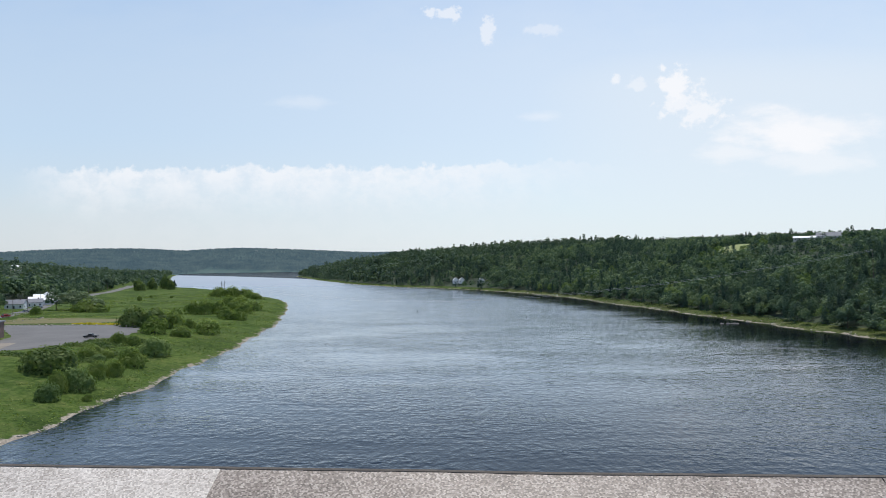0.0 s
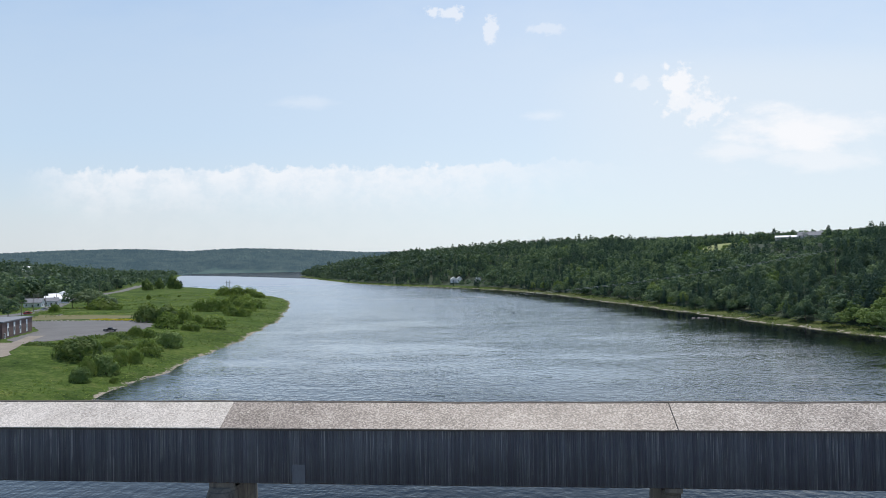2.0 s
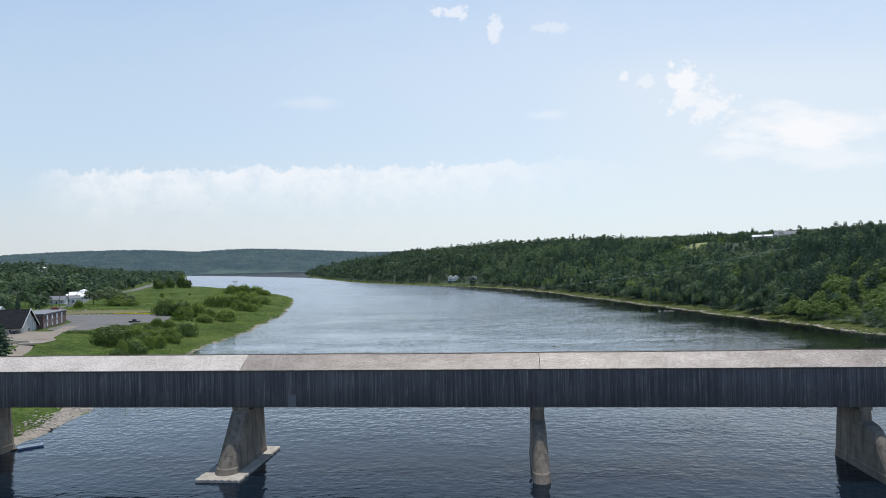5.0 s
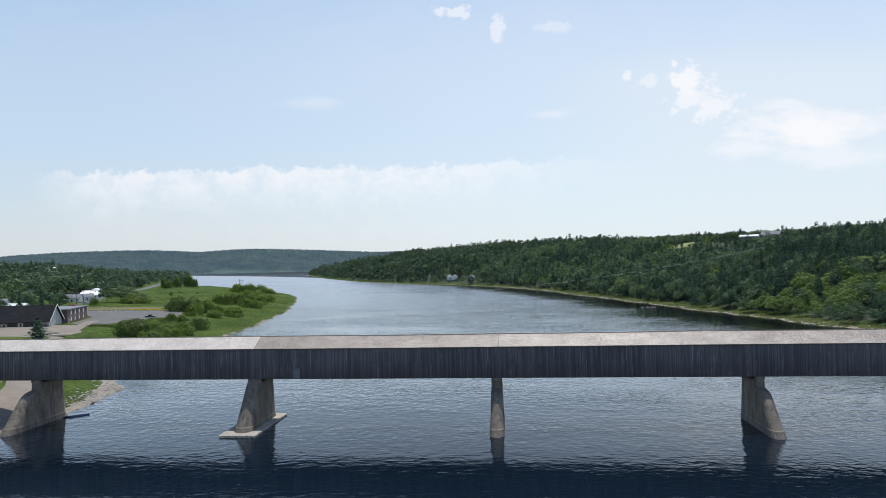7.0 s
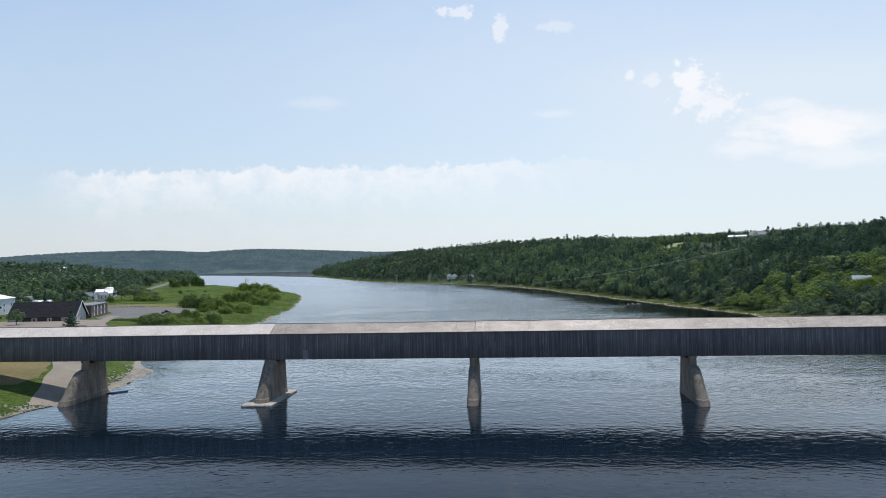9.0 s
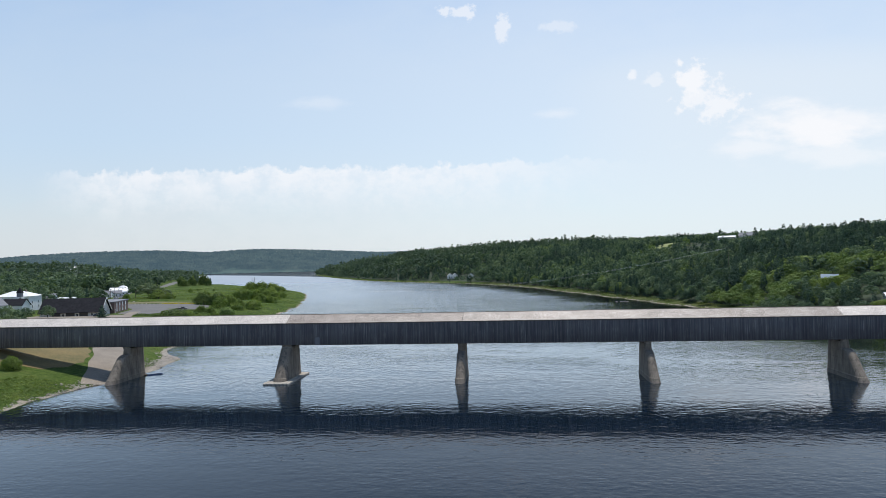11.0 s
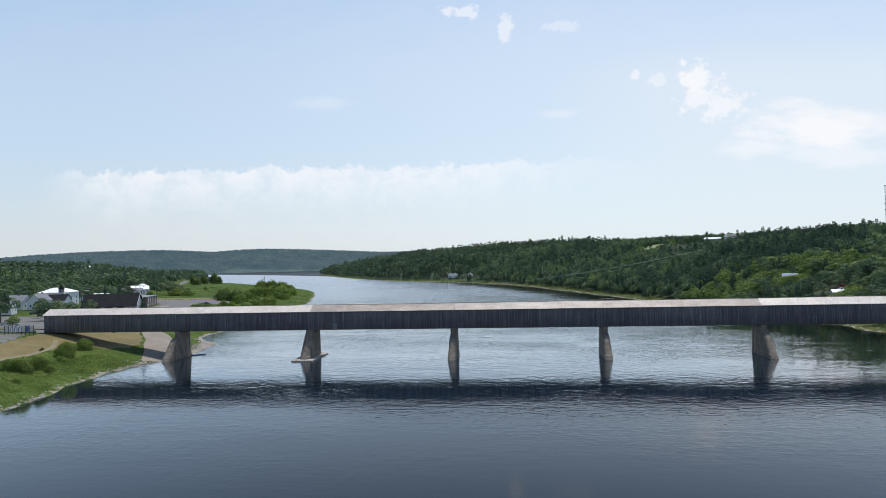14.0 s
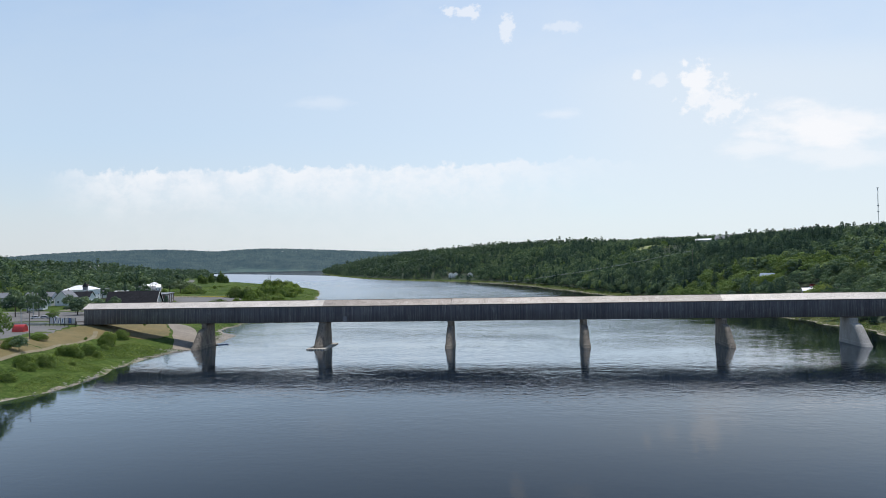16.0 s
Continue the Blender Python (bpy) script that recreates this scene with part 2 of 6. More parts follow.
def water_material():
    m, n, l, b = material("river_water")
    pos = n.new("ShaderNodeNewGeometry").outputs["Position"]
    sep = n.new("ShaderNodeSeparateXYZ")
    l.new(pos, sep.inputs[0])
    wx, wy = sep.outputs[0], sep.outputs[1]
    big = tex(n, l, 0.010, 4, 0.6, (1, 0.5, 1), "World", pos)
    gust = tex(n, l, 0.028, 4, 0.6, (0.45, 1.0, 1), "World", pos)
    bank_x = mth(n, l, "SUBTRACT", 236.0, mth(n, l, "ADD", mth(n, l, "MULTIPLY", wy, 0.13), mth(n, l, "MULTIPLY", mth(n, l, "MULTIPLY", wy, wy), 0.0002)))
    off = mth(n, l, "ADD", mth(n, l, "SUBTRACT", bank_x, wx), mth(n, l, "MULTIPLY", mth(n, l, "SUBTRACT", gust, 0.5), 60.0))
    # one deep blue body; inshore the woods' dark reflection is put into its colour
    shore_mirror = ramp(n, l, big, [(0.35, (0.0036, 0.0040, 0.0046)), (0.65, (0.0048, 0.0052, 0.0060))])
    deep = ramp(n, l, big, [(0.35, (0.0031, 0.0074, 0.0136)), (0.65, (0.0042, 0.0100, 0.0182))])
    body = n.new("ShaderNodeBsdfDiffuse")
    l.new(mixc(n, l, rng(n, l, off, 15.0, 80.0, 0.15, 1.0), shore_mirror, deep), body.inputs[0])
    # crests about a metre apart, short chop among them
    swell = tex(n, l, 0.30, 1, 0.5, (0.8, 1.0, 1), "World", pos)
    ripple = tex(n, l, 0.85, 2, 0.5, (0.5, 1.0, 1), "World", pos)
    small = tex(n, l, 2.1, 2, 0.6, (0.6, 1.0, 1), "World", pos)
    chop = tex(n, l, 0.55, 2, 0.5, (1.0, 0.7, 1), "World", pos)
    h = mth(n, l, "ADD", mth(n, l, "MULTIPLY", ripple, 1.1), mth(n, l, "ADD", mth(n, l, "MULTIPLY", small, 0.30), mth(n, l, "ADD", mth(n, l, "MULTIPLY", swell, 0.8), mth(n, l, "MULTIPLY", chop, 0.9))))
    # calm below the bridge, ruffled at it, open to the wind above it, still along the wooded shore
    reach = mth(n, l, "MULTIPLY", mth(n, l, "MULTIPLY", rng(n, l, wy, -150.0, -85.0, 0.20, 1.0), rng(n, l, wy, -30.0, 45.0, 0.55, 1.35)), rng(n, l, gust, 0.36, 0.64, 0.5, 1.4))
    h = mth(n, l, "MULTIPLY", h, reach)
    wind = mth(n, l, "MULTIPLY", rng(n, l, wy, -40.0, 60.0), rng(n, l, wy, 1300.0, 350.0, 0.25, 1.0))
    h = mth(n, l, "ADD", h, mth(n, l, "MULTIPLY", chop, mth(n, l, "MULTIPLY", wind, rng(n, l, gust, 0.34, 0.66, 1.2, 2.0))))
    still = rng(n, l, off, 8.0, 70.0, 0.28, 1.0)
    h = mth(n, l, "MULTIPLY", h, still)
    far_reach = mth(n, l, "ADD", rng(n, l, wy, 60.0, 500.0, 0.0, 0.16), rng(n, l, wy, 600.0, 1600.0, 0.0, 0.2))
    gloss = n.new("ShaderNodeBsdfGlossy")
    gloss.inputs["Color"].default_value = (0.90, 0.95, 1.0, 1)
    l.new(mth(n, l, "ADD", mth(n, l, "MULTIPLY", far_reach, still), rng(n, l, big, 0.35, 0.65, 0.02, 0.05)), gloss.inputs["Roughness"])
    bp = n.new("ShaderNodeBump")
    bp.inputs["Strength"].default_value, bp.inputs["Distance"].default_value = 1.0, 0.06
    l.new(h, bp.inputs["Height"])
    fres = n.new("ShaderNodeFresnel")
    fres.inputs["IOR"].default_value = 1.33
    l.new(bp.outputs[0], fres.inputs["Normal"]), l.new(bp.outputs[0], gloss.inputs["Normal"])
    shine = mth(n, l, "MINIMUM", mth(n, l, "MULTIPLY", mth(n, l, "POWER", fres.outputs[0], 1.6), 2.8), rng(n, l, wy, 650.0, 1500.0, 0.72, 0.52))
    shine = mth(n, l, "MULTIPLY", shine, rng(n, l, off, 5.0, 60.0, 0.62, 1.0))      # gloss cut back along the wooded shore to darken the reflection there
    both = n.new("ShaderNodeMixShader")
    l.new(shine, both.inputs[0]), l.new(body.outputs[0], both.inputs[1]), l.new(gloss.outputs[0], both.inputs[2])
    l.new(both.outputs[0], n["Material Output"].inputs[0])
    n.remove(b)
    return m


GROUND, WATER = ground_material(), water_material()
ASPHALT = simple("asphalt", (0.090, 0.085, 0.081), (0.150, 0.143, 0.136), 0.08, 0.9, 3.0, 0.01)
GRAVEL = simple("gravel", (0.17, 0.142, 0.11), (0.265, 0.226, 0.182), 0.15, 0.95, 3.0, 0.02)
def concrete_material():
    """Board-marked concrete in lifts, with dark runs down its face and a paler, rubbed foot."""
    m, n, l, b = material("concrete")
    z = n.new("ShaderNodeSeparateXYZ")
    l.new(n.new("ShaderNodeTexCoord").outputs["Object"], z.inputs[0])
    c = ramp(n, l, tex(n, l, 0.35, 5, 0.65, (1, 1, 0.5)), [(0.3, (0.112, 0.094, 0.074)), (0.7, (0.25, 0.212, 0.168))])
    runs = tex(n, l, 1.1, 4, 0.65, (1, 1, 0.12))
    c = mixc(n, l, rng(n, l, runs, 0.48, 0.66, 0.0, 0.65), c, (0.062, 0.055, 0.048))
    lift = mth(n, l, "FRACT", mth(n, l, "MULTIPLY", mth(n, l, "ADD", z.outputs[2], mth(n, l, "MULTIPLY", tex(n, l, 0.6, 2), 0.12)), 0.47))
    c = mixc(n, l, rng(n, l, mth(n, l, "ABSOLUTE", mth(n, l, "SUBTRACT", lift, 0.5)), 0.03, 0.0, 0.0, 0.6), c, (0.05, 0.045, 0.04))
    fine = tex(n, l, 5.0, 4, 0.7)
    c = mixc(n, l, 0.5, c, ramp(n, l, fine, [(0.3, (0.6, 0.6, 0.6)), (0.7, (1.25, 1.25, 1.25))]), "MULTIPLY")
    l.new(c, b.inputs["Base Color"])
    b.inputs["Roughness"].default_value = 0.9
    bump(n, l, b, fine, 0.5, 0.03)
    return m


CONCRETE = concrete_material()
CONCRETE_PALE = simple("pale_concrete", (0.22, 0.205, 0.18), (0.42, 0.40, 0.37), 0.3, 0.9, 4.0, 0.02, 0.0, (1, 1, 0.4))
BEACH = simple("beach_gravel", (0.11, 0.095, 0.075), (0.33, 0.29, 0.235), 0.5, 0.95, 4.0, 0.05)
STONE = simple("stone", (0.20, 0.178, 0.15), (0.45, 0.41, 0.35), 0.6, 0.9, 5.0, 0.03)


def wall_board_material():
    m, n, l, b = material("weathered_boards")
    geo = n.new("ShaderNodeNewGeometry")
    grain = tex(n, l, 3.0, 4, 0.65, (3.0, 3.0, 0.16))
    patch = tex(n, l, 0.09, 3, 0.55, (1, 1, 1.0))
    streak = tex(n, l, 2.2, 2, 0.6, (5.5, 5.5, 0.035))
    run = tex(n, l, 0.5, 2, 0.5, (0.6, 0.6, 0.5))
    f = mth(n, l, "ADD", mth(n, l, "MULTIPLY", geo.outputs["Random Per Island"], 0.40), mth(n, l, "MULTIPLY", grain, 0.60))
    c = ramp(n, l, f, [(0.25, (0.074, 0.076, 0.090)), (0.50, (0.116, 0.121, 0.143)), (0.66, (0.160, 0.167, 0.192)), (0.80, (0.25, 0.258, 0.285))])
    c = mixc(n, l, 0.35, c, ramp(n, l, patch, [(0.35, (0.082, 0.084, 0.098)), (0.65, (0.168, 0.172, 0.192))]))
    # bleached streaks that run part of the way down
    pale = mth(n, l, "MULTIPLY", rng(n, l, streak, 0.57, 0.66, 0.0, 0.58), rng(n, l, run, 0.40, 0.60, 0.15, 1.0))
    c = mixc(n, l, pale, c, (0.46, 0.46, 0.47))
    l.new(c, b.inputs["Base Color"])
    b.inputs["Roughness"].default_value = 0.85
    b.inputs["Specular IOR Level"].default_value = 0.3
    bump(n, l, b, grain, 0.6, 0.015)
    return m


def shingle_material(name, dark, mid, light, rough, gloss):
    m, n, l, b = material(name)
    co = n.new("ShaderNodeTexCoord").outputs["Object"]
    br = n.new("ShaderNodeTexBrick")
    br.inputs["Color1"].default_value, br.inputs["Color2"].default_value, br.inputs["Mortar"].default_value = (0, 0, 0, 1), (1, 1, 1, 1), (0.3, 0.3, 0.3, 1)
    br.inputs["Scale"].default_value, br.inputs["Mortar Size"].default_value = 1.0, 0.006
    br.inputs["Brick Width"].default_value, br.inputs["Row Height"].default_value = 0.17, 0.14
    mp = n.new("ShaderNodeMapping")
    mp.inputs["Scale"].default_value = (1, 1.1, 1)
    l.new(co, mp.inputs[0]), l.new(mp.outputs[0], br.inputs[0])
    patch = tex(n, l, 0.22, 2, 0.55)
    speck = tex(n, l, 15.0, 3, 0.8, (0.6, 1.4, 1))
    f = mth(n, l, "ADD", mth(n, l, "MULTIPLY", br.outputs[0], 0.34), mth(n, l, "ADD", mth(n, l, "MULTIPLY", patch, 0.28), mth(n, l, "MULTIPLY", speck, 0.52)))
    l.new(ramp(n, l, f, [(0.32, dark), (0.56, mid), (0.80, light)]), b.inputs["Base Color"])
    b.inputs["Roughness"].default_value = rough
    b.inputs["Specular IOR Level"].default_value = gloss
    bump(n, l, b, mth(n, l, "ADD", br.outputs[0], speck), 0.5, 0.012)
    return m


BOARDS = wall_board_material()
SHINGLE_NEW = shingle_material("new_shingles", (0.26, 0.216, 0.172), (0.55, 0.485, 0.415), (0.79, 0.715, 0.63), 0.42, 0.55)
SHINGLE_OLD = shingle_material("old_shingles", (0.085, 0.067, 0.053), (0.270, 0.222, 0.184), (0.56, 0.487, 0.415), 0.55, 0.36)
SHINGLE_MID = shingle_material("faded_shingles", (0.092, 0.074, 0.059), (0.288, 0.241, 0.202), (0.60, 0.528, 0.458), 0.52, 0.38)
TIMBER = simple("rough_timber", (0.06, 0.05, 0.042), (0.13, 0.11, 0.09), 1.2, 0.9, 9, 0.01)


def far_hazy_leaf():
    """Woods kilometres off: a backdrop, blue air haze put into colour and faint glow."""
    m, n, l, b = material("far_hazy_leaves")
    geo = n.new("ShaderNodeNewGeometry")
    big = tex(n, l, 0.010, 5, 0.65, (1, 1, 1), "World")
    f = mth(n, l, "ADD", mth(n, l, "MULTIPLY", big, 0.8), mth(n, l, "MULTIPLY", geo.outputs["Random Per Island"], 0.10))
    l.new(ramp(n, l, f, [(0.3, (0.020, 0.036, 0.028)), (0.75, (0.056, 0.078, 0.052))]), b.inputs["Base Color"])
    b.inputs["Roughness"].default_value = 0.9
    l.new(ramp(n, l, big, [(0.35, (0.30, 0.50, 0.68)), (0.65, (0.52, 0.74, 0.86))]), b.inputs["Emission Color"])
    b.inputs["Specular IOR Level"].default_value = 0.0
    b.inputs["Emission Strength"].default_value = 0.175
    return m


FAR_HAZY_LEAF = far_hazy_leaf()
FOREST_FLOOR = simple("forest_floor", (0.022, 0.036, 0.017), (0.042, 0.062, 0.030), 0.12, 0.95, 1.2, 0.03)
WEATHERED = simple("weathered_pole", (0.28, 0.27, 0.25), (0.42, 0.40, 0.38), 1.0, 0.9, 6, 0.0)
LAWN = simple("dry_lawn", (0.085, 0.082, 0.026), (0.20, 0.142, 0.055), 0.12, 0.95, 1.5, 0.03)
MOWN = simple("mown_grass", (0.092, 0.088, 0.028), (0.150, 0.128, 0.046), 0.10, 0.95, 1.5, 0.03)
HAY = simple("hay_grass", (0.17, 0.20, 0.07), (0.26, 0.28, 0.11), 0.15, 0.95, 1.5, 0.03)
EARTH = simple("worn_earth", (0.155, 0.128, 0.075), (0.23, 0.195, 0.12), 0.3, 0.95, 2.5, 0.02)
WHITE = simple("white_siding", (0.66, 0.66, 0.65), (0.80, 0.80, 0.79), 0.5, 0.7, 5, 0.005)
CREAM = simple("pale_block", (0.44, 0.42, 0.39), (0.58, 0.56, 0.52), 0.5, 0.8, 4, 0.01)
BRICK = simple("red_brown_brick", (0.125, 0.080, 0.070), (0.20, 0.135, 0.118), 0.8, 0.9, 4, 0.01)
DARK_ROOF = simple("black_shingles", (0.016, 0.016, 0.019), (0.034, 0.034, 0.038), 0.6, 1.0, 5, 0.01)
DARK_ROOF.node_tree.nodes["Principled BSDF"].inputs["Specular IOR Level"].default_value = 0.1
GREY_ROOF = simple("grey_shingles", (0.13, 0.135, 0.15), (0.22, 0.225, 0.24), 0.6, 0.8, 5, 0.01)
TIN_ROOF = simple("pale_tin_roof", (0.68, 0.67, 0.66), (0.82, 0.81, 0.80), 0.4, 0.5, 3, 0.003)
BLUE_ROOF = simple("blue_grey_roof", (0.17, 0.22, 0.27), (0.27, 0.33, 0.38), 0.4, 0.85, 3, 0.003)
DARK = simple("dark_doors", (0.03, 0.028, 0.027), (0.06, 0.056, 0.052), 0.8, 0.6, 5, 0.005)
STEEL = simple("galvanised_steel", (0.34, 0.35, 0.36), (0.50, 0.51, 0.52), 1.0, 0.45, 6, 0.002, 0.6)
POLE_WOOD = simple("pole_wood", (0.10, 0.085, 0.07), (0.20, 0.18, 0.155), 1.5, 0.9, 9, 0.005)
RED = simple("red_paint", (0.42, 0.03, 0.03), (0.55, 0.05, 0.045), 0.5, 0.45, 5, 0.0)
BLACK_PAINT = simple("black_paint", (0.012, 0.012, 0.014), (0.03, 0.03, 0.033), 0.5, 0.3, 5, 0.0)
SILVER_PAINT = simple("silver_paint", (0.40, 0.41, 0.43), (0.52, 0.53, 0.55), 0.5, 0.35, 5, 0.0)
WHITE_PAINT = simple("white_paint", (0.70, 0.70, 0.70), (0.80, 0.80, 0.80), 0.5, 0.4, 5, 0.0)
BLUE_PAINT = simple("blue_paint", (0.05, 0.09, 0.20), (0.09, 0.14, 0.28), 0.5, 0.5, 5, 0.0)
RUBBER = simple("tyre_rubber", (0.012, 0.012, 0.012), (0.025, 0.025, 0.025), 2, 0.9, 9, 0.0)
YELLOW = leafy("yellow_flowers", (0.32, 0.27, 0.02), (0.48, 0.40, 0.03), (0.60, 0.50, 0.05), 0.2, 0.5)
WILLOW = leafy("silvery_leaves", (0.10, 0.14, 0.075), (0.17, 0.215, 0.12), (0.25, 0.29, 0.18), 0.3, 0.2)


def glass_material():
    m, n, l, b = material("window_glass")
    b.inputs["Base Color"].default_value = (0.02, 0.024, 0.028, 1)
    b.inputs["Roughness"].default_value = 0.06
    return m


GLASS = glass_material()

# ---- meshes ----
def part(name, bm, mat, parent=None, label="", smooth=False):
    me = bpy.data.meshes.new(name)
    bm.to_mesh(me)
    bm.free()
    return part_mesh(name, me, mat, parent, label, smooth)


def part_mesh(name, me, mat, parent=None, label="", smooth=False):
    if mat and not me.materials:
        me.materials.append(mat)
    if smooth:
        me.polygons.foreach_set("use_smooth", [True] * len(me.polygons))
    ob = new(name, me)
    if parent:
        ob.parent = parent
    if label:
        ob["label"] = label
    return ob


def thing(name, at, label, category, group="", kind="", rz=0.0):
    e = new(name)
    e.matrix_basis = pose(*at, 0, 0, rz)
    e.empty_display_size = 0.5
    return tagged(e, label, category, group, kind)


def box(bm, x0, x1, y0, y1, z0, z1):
    vs = [bm.verts.new(v) for v in ((x0, y0, z0), (x1, y0, z0), (x1, y1, z0), (x0, y1, z0), (x0, y0, z1), (x1, y0, z1), (x1, y1, z1), (x0, y1, z1))]
    for f in ((3, 2, 1, 0), (4, 5, 6, 7), (0, 1, 5, 4), (1, 2, 6, 5), (2, 3, 7, 6), (3, 0, 4, 7)):
        bm.faces.new([vs[i] for i in f])
    return vs


def boxed(*dims, bevel=0.0):
    bm = bmesh.new()
    box(bm, *dims)
    if bevel:
        bmesh.ops.bevel(bm, geom=bm.edges[:], offset=bevel, segments=2, affect="EDGES", profile=0.6)
    return bm


def loft(rings, cap=True):
    """A skin over rings of points, each ring closed."""
    bm = bmesh.new()
    vr = [[bm.verts.new(p) for p in r] for r in rings]
    k = len(rings[0])
    for a, b in zip(vr, vr[1:]):
        for i in range(k):
            bm.faces.new((a[i], a[(i + 1) % k], b[(i + 1) % k], b[i]))
    if cap:
        bm.faces.new(vr[0][::-1]), bm.faces.new(vr[-1])
    bmesh.ops.recalc_face_normals(bm, faces=bm.faces[:])
    return bm


def tube(points, radius, sides=6):
    rings = []
    pts = [Vector(p) for p in points]
    for i, p in enumerate(pts):
        d = (pts[min(i + 1, len(pts) - 1)] - pts[max(i - 1, 0)]).normalized()
        a = d.orthogonal().normalized()
        b = d.cross(a)
        r = radius[i] if isinstance(radius, (list, tuple)) else radius
        rings.append([p + a * (r * math.cos(2 * math.pi * k / sides)) + b * (r * math.sin(2 * math.pi * k / sides)) for k in range(sides)])
    # keep neighbouring rings from twisting
    out = [rings[0]]
    for r in rings[1:]:
        k0 = min(range(sides), key=lambda k: sum((r[(j + k) % sides] - out[-1][j]).length for j in range(sides)))
        out.append([r[(j + k0) % sides] for j in range(sides)])
    return loft(out)


def quads_mesh(name, verts, quads):
    """A mesh from arrays, quick for very many faces."""
    me = bpy.data.meshes.new(name)
    verts, quads = np.asarray(verts, np.float32), np.asarray(quads, np.int32)
    k = quads.shape[1]
    me.vertices.add(len(verts))
    me.vertices.foreach_set("co", verts.ravel())
    me.loops.add(quads.size)
    me.loops.foreach_set("vertex_index", quads.ravel())
    me.polygons.add(len(quads))
    me.polygons.foreach_set("loop_start", np.arange(0, quads.size, k, dtype=np.int32))
    me.update(calc_edges=True)
    return me


# ---- the lie of the land: two shores, as x by y, and heights by the distance from them ----
LEFT = [(-700, -80), (-300, -64), (-180, -57), (-109, -53), (-83, -51), (-63, -53), (-54, -57), (-32, -58), (-12, -54), (9, -52), (29, -54), (41, -57), (52, -66), (66, -75), (84, -77), (109, -81),
        (143, -82), (175, -86), (209, -88), (248, -95), (290, -101), (337, -110), (409, -129), (523, -163), (617, -204), (724, -280), (875, -392), (962, -499), (1505, -795), (2062, -1079), (2600, -1330), (3050, -1420)]
RIGHT = [(-700, 232), (-200, 232), (0, 236), (44, 241), (61, 239), (90, 236), (111, 231), (160, 227), (196, 212), (246, 198), (302, 181), (345, 168), (406, 152), (483, 128), (604, 95),
         (723, 41), (838, -35), (923, -128), (1079, -234), (1379, -381), (1840, -575), (1890, -585), (1960, -560), (2150, -520), (2600, -620), (2850, -860), (2950, -1050), (3050, -1390)]


def shore(table, y):
    ys, xs = zip(*table)
    y = np.asarray(y, float)
    k = 1.0 if table is LEFT else 1.6
    return np.interp(y, ys, xs) + k * (0.9 * np.sin(y / 7.3 + k) + 0.7 * np.sin(y / 3.7 + 2 * k) + 0.8 * np.sin(y / 17.0))


def fbm(x, y, scale, seed=0.0):
    """Cheap smooth noise, about -1 to 1."""
    x, y = np.asarray(x, float) / scale + seed, np.asarray(y, float) / scale - 1.7 * seed
    v = np.zeros(np.broadcast(x, y).shape)
    for k, (a, b, c) in enumerate(((1.0, 0.31, 0.1), (0.62, -1.13, 1.9), (-1.7, 1.21, 0.7), (2.1, 2.3, 2.6), (-3.3, 1.7, 4.1))):
        v += np.sin(a * x + b * y + c + 1.3 * np.sin(0.7 * b * x - 0.6 * a * y + k)) / (1.3 + 0.55 * k)
    return v / 2.1


RIDGE_X = (-5200, -3751, -3413, -3204, -2998, -2792, -2589, -2387, -2187, -1988, -1791, -1654, -1402, -1210, -1019, -830, -300, 1600)
RIDGE_Z = (60, 55, 104, 127, 135, 139, 140, 138, 125, 113, 125, 129, 120, 109, 98, 87, 87, 60)


